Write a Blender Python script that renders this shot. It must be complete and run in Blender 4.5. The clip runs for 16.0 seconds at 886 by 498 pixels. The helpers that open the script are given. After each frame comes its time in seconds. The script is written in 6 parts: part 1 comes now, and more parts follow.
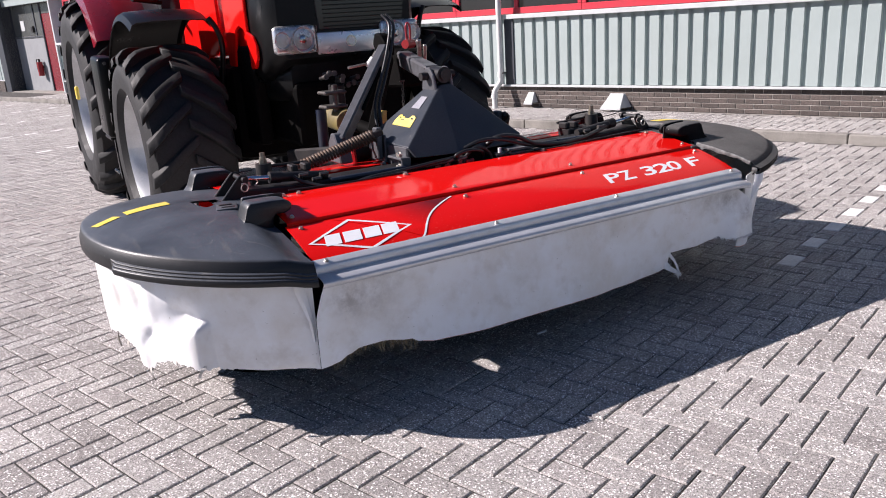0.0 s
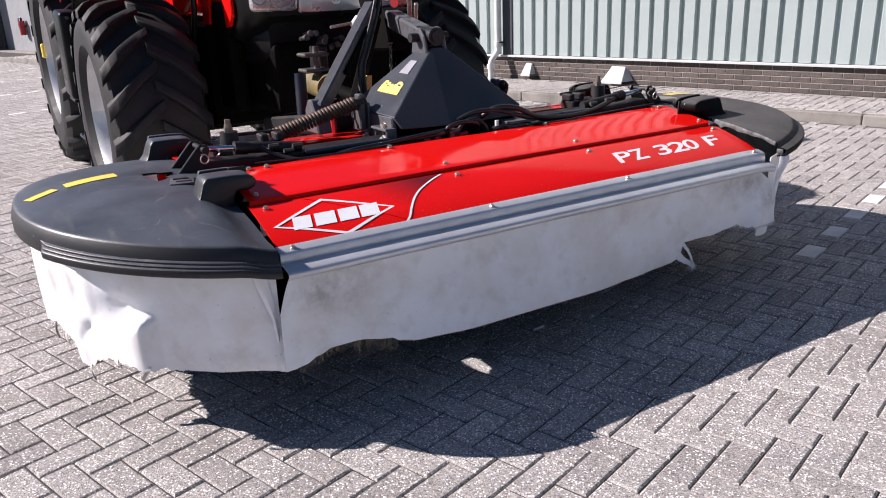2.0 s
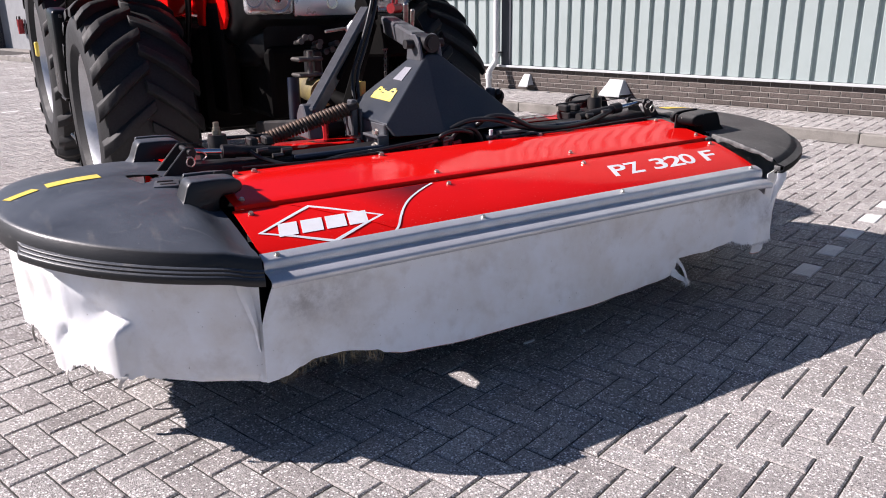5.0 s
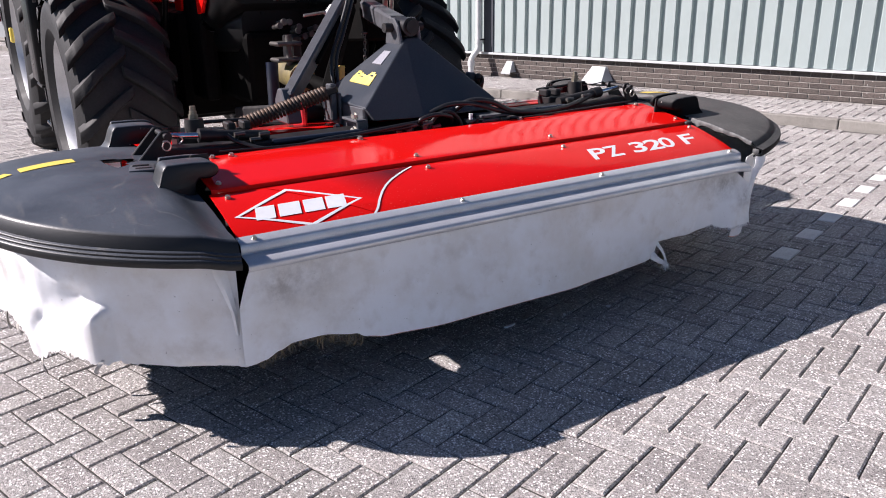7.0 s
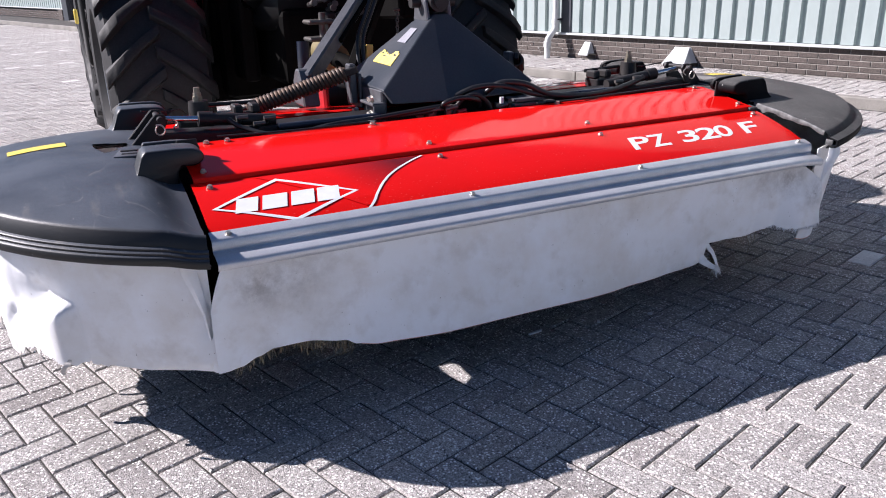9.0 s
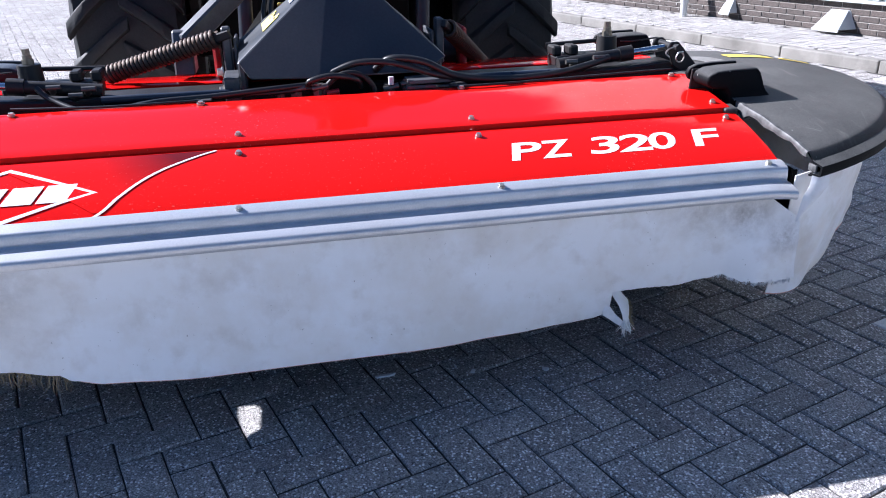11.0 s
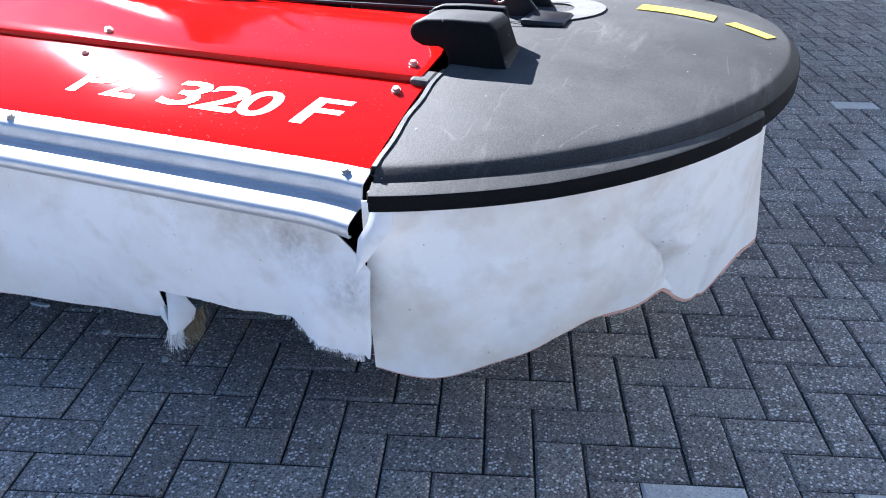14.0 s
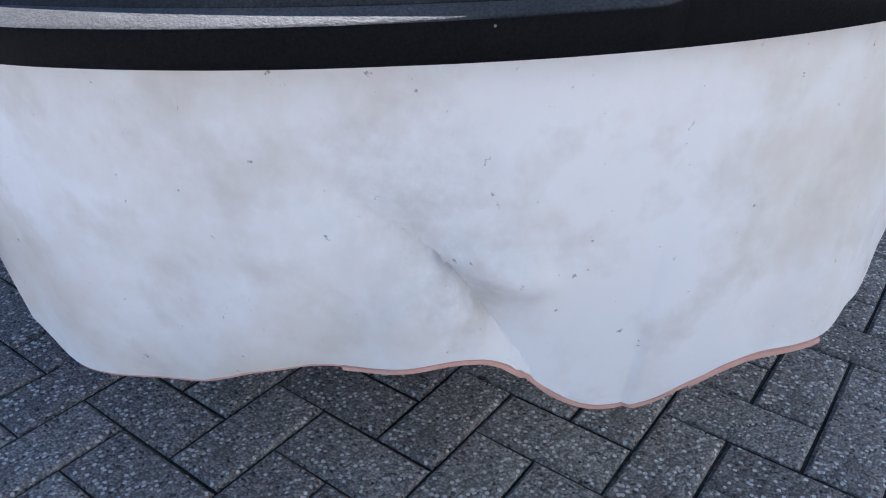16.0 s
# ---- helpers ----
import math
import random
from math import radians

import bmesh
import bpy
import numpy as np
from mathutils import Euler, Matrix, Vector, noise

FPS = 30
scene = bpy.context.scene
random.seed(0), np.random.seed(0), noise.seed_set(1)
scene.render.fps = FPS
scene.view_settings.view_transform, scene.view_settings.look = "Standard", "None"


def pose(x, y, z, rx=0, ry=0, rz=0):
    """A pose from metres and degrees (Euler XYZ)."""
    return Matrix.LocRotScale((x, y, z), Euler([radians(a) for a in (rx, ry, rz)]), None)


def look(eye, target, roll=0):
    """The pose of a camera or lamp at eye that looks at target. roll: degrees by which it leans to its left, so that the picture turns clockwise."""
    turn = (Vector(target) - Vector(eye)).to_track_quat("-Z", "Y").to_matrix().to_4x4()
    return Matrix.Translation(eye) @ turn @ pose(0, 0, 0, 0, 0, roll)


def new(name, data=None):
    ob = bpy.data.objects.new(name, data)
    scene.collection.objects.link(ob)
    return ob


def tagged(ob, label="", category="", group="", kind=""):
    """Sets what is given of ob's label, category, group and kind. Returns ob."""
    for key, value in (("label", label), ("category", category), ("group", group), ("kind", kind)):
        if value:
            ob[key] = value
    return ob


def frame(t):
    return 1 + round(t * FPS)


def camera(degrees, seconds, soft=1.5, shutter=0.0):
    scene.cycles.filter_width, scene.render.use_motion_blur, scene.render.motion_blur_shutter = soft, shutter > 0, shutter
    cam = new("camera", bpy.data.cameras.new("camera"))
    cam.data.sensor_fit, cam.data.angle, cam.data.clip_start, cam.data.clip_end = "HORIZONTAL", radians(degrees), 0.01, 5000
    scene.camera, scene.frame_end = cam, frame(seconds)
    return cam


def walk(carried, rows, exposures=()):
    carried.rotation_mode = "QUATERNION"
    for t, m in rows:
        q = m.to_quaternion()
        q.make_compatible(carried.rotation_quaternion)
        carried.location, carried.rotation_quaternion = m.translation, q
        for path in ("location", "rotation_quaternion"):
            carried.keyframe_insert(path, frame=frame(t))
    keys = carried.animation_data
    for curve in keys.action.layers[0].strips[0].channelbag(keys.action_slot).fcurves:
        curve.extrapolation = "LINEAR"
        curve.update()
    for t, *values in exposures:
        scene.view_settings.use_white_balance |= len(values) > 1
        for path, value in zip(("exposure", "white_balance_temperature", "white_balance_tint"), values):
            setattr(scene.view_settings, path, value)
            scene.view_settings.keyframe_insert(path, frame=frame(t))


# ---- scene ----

cam = camera(59.1, 16.0, 1.0)
PATH = [
    (0, (-0.079, -0.277, 1.483), (0.892, 1.377, 0.916), -3.66),
    (0.5, (0.069, -0.172, 1.459), (1.023, 1.487, 0.881), -3.96),
    (1, (0.124, -0.091, 1.429), (1.065, 1.566, 0.825), -3.66),
    (1.5, (0.137, -0.019, 1.425), (1.088, 1.624, 0.797), -2.86),
    (2, (0.142, 0.063, 1.413), (1.118, 1.689, 0.778), -2.26),
    (2.5, (0.181, 0.107, 1.411), (1.179, 1.721, 0.782), -1.96),
    (3, (0.197, 0.115, 1.412), (1.206, 1.728, 0.796), -1.86),
    (5.5, (0.191, 0.104, 1.392), (1.182, 1.728, 0.777), -0.56),
    (6, (0.192, 0.106, 1.385), (1.191, 1.723, 0.763), -0.36),
    (6.5, (0.204, 0.097, 1.38), (1.212, 1.705, 0.749), -0.56),
    (7, (0.208, 0.096, 1.376), (1.227, 1.693, 0.736), -0.76),
    (7.5, (0.214, 0.094, 1.375), (1.228, 1.694, 0.733), -0.76),
    (8, (0.245, 0.111, 1.372), (1.217, 1.736, 0.731), -0.86),
    (8.2, (0.286, 0.13, 1.355), (1.231, 1.772, 0.716), -0.96),
    (10.3, (1.378, 0.352, 1.3), (1.918, 2.129, 0.557), -1.6),
    (10.5, (1.514, 0.379, 1.28), (2.004, 2.168, 0.533), -1.3),
    (11, (1.841, 0.442, 1.309), (2.213, 2.244, 0.523), -1.1),
    (11.5, (2.191, 0.443, 1.305), (2.436, 2.25, 0.484), -1.5),
    (12, (2.502, 0.51, 1.293), (2.591, 2.32, 0.446), -1.9),
    (12.5, (2.839, 0.667, 1.267), (2.747, 2.471, 0.407), -1.7),
    (13, (3.214, 0.799, 1.253), (2.925, 2.568, 0.367), -1.2),
    (13.5, (3.528, 0.967, 1.236), (3.074, 2.677, 0.304), -0.2),
    (14, (3.797, 1.204, 1.194), (3.16, 2.836, 0.229), 0.1),
    (14.5, (4.007, 1.427, 1.162), (3.187, 2.959, 0.172), 0.6),
    (15, (4.183, 1.685, 1.129), (3.198, 3.107, 0.125), 2.1),
    (15.5, (4.217, 1.979, 1.002), (3.037, 3.243, -0.003), 3.5),
    (16, (4.206, 2.246, 0.839), (2.818, 3.279, -0.164), 1),
]
EXPOSURES = [(0.0, 0.90, 6150.0, 20.0), (8.2, 1.00, 6050.0, 20.0), (10.5, 1.38, 5450.0, 17.0), (12.5, 1.78, 5350.0, 13.0), (14.5, 2.04, 5350.0, 12.0), (15.3, 2.06, 5350.0, 12.0), (16.0, 2.02, 5550.0, 13.0)]
walk(cam, [(t, look(eye, target, roll)) for t, eye, target, roll in PATH], EXPOSURES)

# ---- light ----
SUN_AZ, SUN_EL = 146.0, 34.0
sun_way = Vector((math.cos(radians(SUN_AZ)) * math.cos(radians(SUN_EL)), math.sin(radians(SUN_AZ)) * math.cos(radians(SUN_EL)), math.sin(radians(SUN_EL))))
sun = new("sun", bpy.data.lights.new("sun", "SUN"))
sun.data.energy, sun.data.angle, sun.data.color = 5.0, radians(0.5), (1.0, 0.92, 0.82)
sun.matrix_world = Matrix.Translation(sun_way * 40) @ sun_way.to_track_quat("Z", "Y").to_matrix().to_4x4()
world = bpy.data.worlds.new("world")
scene.world = world
world.use_nodes = True
wn = world.node_tree
sky = wn.nodes.new("ShaderNodeTexSky")
sky.sky_type, sky.sun_disc = "NISHITA", False
sky.dust_density, sky.ozone_density = 0.25, 5.2
sky.sun_elevation, sky.sun_rotation = radians(SUN_EL), radians(90.0 - SUN_AZ)
wn.links.new(sky.outputs["Color"], wn.nodes["Background"].inputs["Color"])
wn.nodes["Background"].inputs["Strength"].default_value = 0.037

# ---- materials ----
def principled(name):
    m = bpy.data.materials.new(name)
    m.use_nodes = True
    return m, m.node_tree, m.node_tree.nodes["Principled BSDF"]


def noise_node(nt, scale, detail=4.0, rough=0.55, stretch=None, coord="Object"):
    tc = nt.nodes.new("ShaderNodeTexCoord")
    n = nt.nodes.new("ShaderNodeTexNoise")
    n.inputs["Scale"].default_value, n.inputs["Detail"].default_value, n.inputs["Roughness"].default_value = scale, detail, rough
    src = tc.outputs[coord]
    if stretch:
        mp = nt.nodes.new("ShaderNodeMapping")
        mp.inputs["Scale"].default_value = stretch
        nt.links.new(src, mp.inputs["Vector"])
        src = mp.outputs["Vector"]
    nt.links.new(src, n.inputs["Vector"])
    return n


def ramp(nt, src, stops):
    r = nt.nodes.new("ShaderNodeValToRGB")
    el = r.color_ramp.elements
    while len(el) < len(stops):
        el.new(0.5)
    for e, (p, c) in zip(el, stops):
        e.position, e.color = p, (*c, 1) if len(c) == 3 else c
    nt.links.new(src, r.inputs["Fac"])
    return r.outputs["Color"]


def mix(nt, fac, a, b, kind="MIX"):
    n = nt.nodes.new("ShaderNodeMix")
    n.data_type, n.blend_type = "RGBA", kind
    for sock, v in ((n.inputs[0], fac), (n.inputs[6], a), (n.inputs[7], b)):
        if hasattr(v, "links"):
            nt.links.new(v, sock)
        else:
            sock.default_value = v if isinstance(v, float) else (*v, 1)
    return n.outputs[2]


def grey(v):
    return (v, v, v)


def surface(name, base, dark, scale=6.0, rough=(0.4, 0.6), metal=0.0, bump=0.2, grain=120.0, fine=0.15, coat=0.0, amount=(0.35, 0.7), spec=0.5):
    """Worn paint, plastic, rubber or metal: broad stains of a second colour, fine grain and a light relief."""
    m, nt, p = principled(name)
    big, small = noise_node(nt, scale, 5.0, 0.6), noise_node(nt, grain, 3.0, 0.6)
    col = mix(nt, ramp(nt, big.outputs["Fac"], [(amount[0], grey(0)), (amount[1], grey(1))]), base, dark)
    col = mix(nt, fine, col, ramp(nt, small.outputs["Fac"], [(0.3, grey(0.0)), (0.7, grey(1.0))]), "SOFT_LIGHT")
    nt.links.new(col, p.inputs["Base Color"])
    nt.links.new(ramp(nt, big.outputs["Fac"], [(0.3, grey(rough[0])), (0.7, grey(rough[1]))]), p.inputs["Roughness"])
    p.inputs["Metallic"].default_value = metal
    p.inputs["Coat Weight"].default_value = coat
    p.inputs["Specular IOR Level"].default_value = spec
    if bump:
        b = nt.nodes.new("ShaderNodeBump")
        b.inputs["Strength"].default_value, b.inputs["Distance"].default_value = bump, 0.002
        nt.links.new(small.outputs["Fac"], b.inputs["Height"])
        nt.links.new(b.outputs["Normal"], p.inputs["Normal"])
    return m


def brick_surface(name, tones, speck, rough=0.9, vary="island", grain=260.0, pits=0.42, spill=None, chip=(0.93, 0.93, 0.91)):
    """Concrete or clay brick: a tone for each piece, washed-out stones with dark pits between, pale chips, dirt in patches."""
    m, nt, p = principled(name)
    if vary == "island":
        r = nt.nodes.new("ShaderNodeNewGeometry").outputs["Random Per Island"]
    else:
        r = nt.nodes.new("ShaderNodeObjectInfo").outputs["Random"]
    tone = ramp(nt, r, [(i / (len(tones) - 1), c) for i, c in enumerate(tones)])
    tc = nt.nodes.new("ShaderNodeTexCoord")

    def cells(scale):
        vor = nt.nodes.new("ShaderNodeTexVoronoi")
        vor.inputs["Scale"].default_value = scale
        nt.links.new(tc.outputs["Object"], vor.inputs["Vector"])
        sep = nt.nodes.new("ShaderNodeSeparateColor")
        nt.links.new(vor.outputs["Color"], sep.inputs["Color"])
        return vor, sep

    vor, sep = cells(grain)
    tone = mix(nt, 0.50, tone, ramp(nt, sep.outputs["Green"], [(0.0, grey(0.10)), (1.0, grey(0.90))]), "OVERLAY")
    gap = ramp(nt, vor.outputs["Distance"], [(0.42, grey(0)), (0.72, grey(pits))])
    col = mix(nt, gap, tone, grey(speck[0]))
    dark = ramp(nt, sep.outputs["Red"], [(0.0, grey(0.85)), (0.10, grey(0))])
    col = mix(nt, dark, col, grey(speck[0]))
    chips, sep2 = cells(grain * 0.62)
    pick = ramp(nt, sep2.outputs["Blue"], [(speck[1] - 0.01, grey(0)), (speck[1], grey(1))])
    core = ramp(nt, chips.outputs["Distance"], [(0.46, grey(1)), (0.53, grey(0))])
    quartz = mix(nt, 1.0, pick, core, "MULTIPLY")
    if spill:
        far = nt.nodes.new("ShaderNodeVectorMath")
        far.operation = "DISTANCE"
        far.inputs[1].default_value = spill
        nt.links.new(tc.outputs["Object"], far.inputs[0])
        near = ramp(nt, far.outputs["Value"], [(0.05, grey(1)), (0.12, grey(0.45)), (0.30, grey(0))])
        lumps = ramp(nt, noise_node(nt, 14.0, 5.0, 0.7).outputs["Fac"], [(0.30, grey(0)), (0.56, grey(1))])
        col = mix(nt, mix(nt, 1.0, near, lumps, "MULTIPLY"), col, (0.92, 0.92, 0.88))
    dirt = noise_node(nt, 1.7, 6.0, 0.65)
    col = mix(nt, ramp(nt, dirt.outputs["Fac"], [(0.42, grey(0.0)), (0.75, grey(0.4))]), col, (0.10, 0.092, 0.082))
    col = mix(nt, quartz, col, chip)
    nt.links.new(col, p.inputs["Base Color"])
    nt.links.new(mix(nt, quartz, grey(rough), grey(0.5)), p.inputs["Roughness"])
    p.inputs["Specular IOR Level"].default_value = 0.25
    b = nt.nodes.new("ShaderNodeBump")
    b.inputs["Strength"].default_value, b.inputs["Distance"].default_value = 1.0, 0.0026
    b.invert = True
    nt.links.new(vor.outputs["Distance"], b.inputs["Height"])
    nt.links.new(b.outputs["Normal"], p.inputs["Normal"])
    return m


PAVER_TONES = [(0.365, 0.340, 0.326), (0.44, 0.414, 0.396), (0.485, 0.460, 0.440), (0.41, 0.380, 0.364), (0.525, 0.498, 0.474)]
M_paver = brick_surface("paver", PAVER_TONES, (0.020, 0.87), grain=240.0, spill=(4.53, 4.57, 0.0), chip=(0.86, 0.85, 0.83))
M_paver_white = brick_surface("paver_white", [(0.80, 0.79, 0.77), (0.86, 0.85, 0.83)], (0.55, 0.97), pits=0.06)
M_paver_one = brick_surface("paver_single", PAVER_TONES, (0.020, 0.87), vary="object", grain=240.0, chip=(0.86, 0.85, 0.83))
M_clay = brick_surface("plinth_brick", [(0.085, 0.070, 0.064), (0.145, 0.118, 0.106), (0.11, 0.092, 0.082)], (0.05, 0.99), grain=160.0)
M_clay_one = brick_surface("plinth_brick_single", [(0.085, 0.070, 0.064), (0.145, 0.118, 0.106), (0.11, 0.092, 0.082)], (0.05, 0.99), vary="object", grain=160.0)
M_sand = surface("joint_sand", (0.058, 0.054, 0.049), (0.030, 0.028, 0.025), 8.0, (0.9, 1.0), bump=0.6, grain=200.0, fine=0.6)
M_mortar = surface("mortar", (0.40, 0.375, 0.34), (0.27, 0.25, 0.225), 5.0, (0.85, 0.95), bump=0.4)
M_kerb = surface("kerb_concrete", (0.28, 0.265, 0.24), (0.16, 0.15, 0.135), 3.0, (0.85, 0.95), bump=0.5, grain=150.0, fine=0.4)
M_clad = surface("cladding_paint", (0.35, 0.41, 0.40), (0.315, 0.37, 0.36), 2.0, (0.45, 0.6), bump=0.05, fine=0.05)
M_trim = surface("trim_paint", (0.56, 0.58, 0.58), (0.46, 0.48, 0.48), 4.0, (0.4, 0.55), bump=0.05, fine=0.08)
M_redframe = surface("red_window_frame", (0.55, 0.03, 0.05), (0.42, 0.025, 0.04), 4.0, (0.35, 0.5), bump=0.05)
M_pane = surface("dark_pane", (0.02, 0.022, 0.025), (0.03, 0.032, 0.035), 1.0, (0.05, 0.1), bump=0.0, fine=0.0)
M_greydoor = surface("grey_door_paint", (0.30, 0.31, 0.32), (0.25, 0.26, 0.27), 2.0, (0.45, 0.6), bump=0.05)
M_darkframe = surface("dark_frame_paint", (0.05, 0.055, 0.065), (0.035, 0.04, 0.05), 2.0, (0.4, 0.55), bump=0.05)
M_pipe = surface("pipe_plastic", (0.66, 0.67, 0.67), (0.52, 0.53, 0.52), 5.0, (0.45, 0.6), bump=0.05)
M_red = surface("red_paint", (0.68, 0.007, 0.004), (0.62, 0.007, 0.004), 3.0, (0.05, 0.08), bump=0.03, grain=300.0, fine=0.06, coat=0.0, spec=0.16)
# dried drops and dust on the red sheets, in drifts
_nt = M_red.node_tree
_p = _nt.nodes["Principled BSDF"]
_drops = ramp(_nt, noise_node(_nt, 130.0, 2.0, 0.5).outputs["Fac"], [(0.675, grey(0)), (0.71, grey(0.65))])
_drift = ramp(_nt, noise_node(_nt, 2.3, 3.0, 0.5).outputs["Fac"], [(0.44, grey(0)), (0.62, grey(0.8))])
_was = _p.inputs["Base Color"].links[0].from_socket
_nt.links.new(mix(_nt, mix(_nt, 1.0, _drops, _drift, "MULTIPLY"), _was, (0.66, 0.16, 0.14)), _p.inputs["Base Color"])
M_fadingred = M_red.copy()
M_fadingred.name = "fading_red_decal"
_nt = M_fadingred.node_tree
_p = _nt.nodes["Principled BSDF"]
_along = _nt.nodes.new("ShaderNodeVectorMath")
_along.operation = "DOT_PRODUCT"
_along.inputs[1].default_value = (2.94, 1.765, 0.0)
_nt.links.new(_nt.nodes.new("ShaderNodeTexCoord").outputs["Object"], _along.inputs[0])
_shift = _nt.nodes.new("ShaderNodeMath")
_shift.inputs[1].default_value = 3.37
_nt.links.new(_along.outputs["Value"], _shift.inputs[0])
_was = _p.inputs["Base Color"].links[0].from_socket
_nt.links.new(mix(_nt, ramp(_nt, _shift.outputs[0], [(0.28, grey(0)), (1.0, grey(0.95))]), _was, (0.10, 0.010, 0.012)), _p.inputs["Base Color"])
M_maroon = surface("maroon_paint", (0.22, 0.012, 0.025), (0.17, 0.01, 0.02), 4.0, (0.2, 0.3), bump=0.03, coat=0.4)
M_white = surface("white_decal", (0.76, 0.77, 0.79), (0.68, 0.69, 0.71), 20.0, (0.35, 0.5), bump=0.02, fine=0.05)
M_alu = surface("aluminium_rail", (0.64, 0.65, 0.675), (0.54, 0.55, 0.575), 8.0, (0.28, 0.40), metal=0.5, bump=0.08, grain=220.0)


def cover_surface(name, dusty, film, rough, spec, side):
    """Black grained plastic with a dusty film and sunlit lightness on its tops, pale scratches and streaks."""
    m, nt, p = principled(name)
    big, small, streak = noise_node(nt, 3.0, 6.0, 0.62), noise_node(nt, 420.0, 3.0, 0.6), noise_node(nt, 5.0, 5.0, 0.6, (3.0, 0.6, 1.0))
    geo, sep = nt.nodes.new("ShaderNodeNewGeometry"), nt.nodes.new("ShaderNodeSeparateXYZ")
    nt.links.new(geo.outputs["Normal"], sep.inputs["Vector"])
    # Upward faces get lighter colour for sunlight on them; sides stay black and dull.
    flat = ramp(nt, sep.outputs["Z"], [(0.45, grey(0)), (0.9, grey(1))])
    dust_light = mix(nt, 1.0, flat, ramp(nt, big.outputs["Fac"], [(0.34, grey(0.42 * dusty)), (0.64, grey(dusty))]), "MULTIPLY")
    col = mix(nt, dust_light, (0.006, 0.0066, 0.008), film)
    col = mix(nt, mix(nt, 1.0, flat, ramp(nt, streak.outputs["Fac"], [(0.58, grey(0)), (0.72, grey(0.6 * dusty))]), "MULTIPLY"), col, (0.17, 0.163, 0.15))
    col = mix(nt, 0.45, col, ramp(nt, small.outputs["Fac"], [(0.3, grey(0.0)), (0.7, grey(1.0))]), "SOFT_LIGHT")
    for scale, stretch, seed in ((4.0, (1.0, 0.30, 1.0), 0.47), (6.5, (0.8, 0.5, 1.0), 0.52)):
        line, here = noise_node(nt, scale, 1.5, 0.45, stretch), noise_node(nt, 2.6 * scale, 2.0, 0.5)
        thin = ramp(nt, line.outputs["Fac"], [(seed - 0.0035, grey(0)), (seed, grey(1)), (seed + 0.0035, grey(0))])
        thin = mix(nt, 1.0, thin, ramp(nt, here.outputs["Fac"], [(0.50, grey(0)), (0.62, grey(0.6))]), "MULTIPLY")
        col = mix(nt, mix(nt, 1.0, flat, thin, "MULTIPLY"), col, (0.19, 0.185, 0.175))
    chips = noise_node(nt, 60.0, 2.0, 0.5)
    col = mix(nt, ramp(nt, chips.outputs["Fac"], [(0.755, grey(0)), (0.77, grey(1))]), col, (0.28, 0.27, 0.26))
    nt.links.new(col, p.inputs["Base Color"])
    nt.links.new(ramp(nt, big.outputs["Fac"], [(0.3, grey(rough - 0.05)), (0.7, grey(rough + 0.06))]), p.inputs["Roughness"])
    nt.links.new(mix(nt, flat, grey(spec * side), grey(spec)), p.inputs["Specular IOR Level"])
    b = nt.nodes.new("ShaderNodeBump")
    b.inputs["Strength"].default_value, b.inputs["Distance"].default_value = 0.2, 0.002
    nt.links.new(small.outputs["Fac"], b.inputs["Height"])
    leather, b2 = noise_node(nt, 150.0, 2.0, 0.5), nt.nodes.new("ShaderNodeBump")
    b2.inputs["Strength"].default_value, b2.inputs["Distance"].default_value = 0.16, 0.002
    nt.links.new(leather.outputs["Fac"], b2.inputs["Height"])
    nt.links.new(b.outputs["Normal"], b2.inputs["Normal"])
    nt.links.new(b2.outputs["Normal"], p.inputs["Normal"])
    return m


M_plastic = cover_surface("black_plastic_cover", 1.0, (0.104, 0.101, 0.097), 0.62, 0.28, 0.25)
# Bluish film colour carries the sky's reflection on the cleaner cover.
M_skycleanplastic = cover_surface("sky_tinted_clean_cover", 0.7, (0.092, 0.106, 0.130), 0.44, 0.5, 1.0)


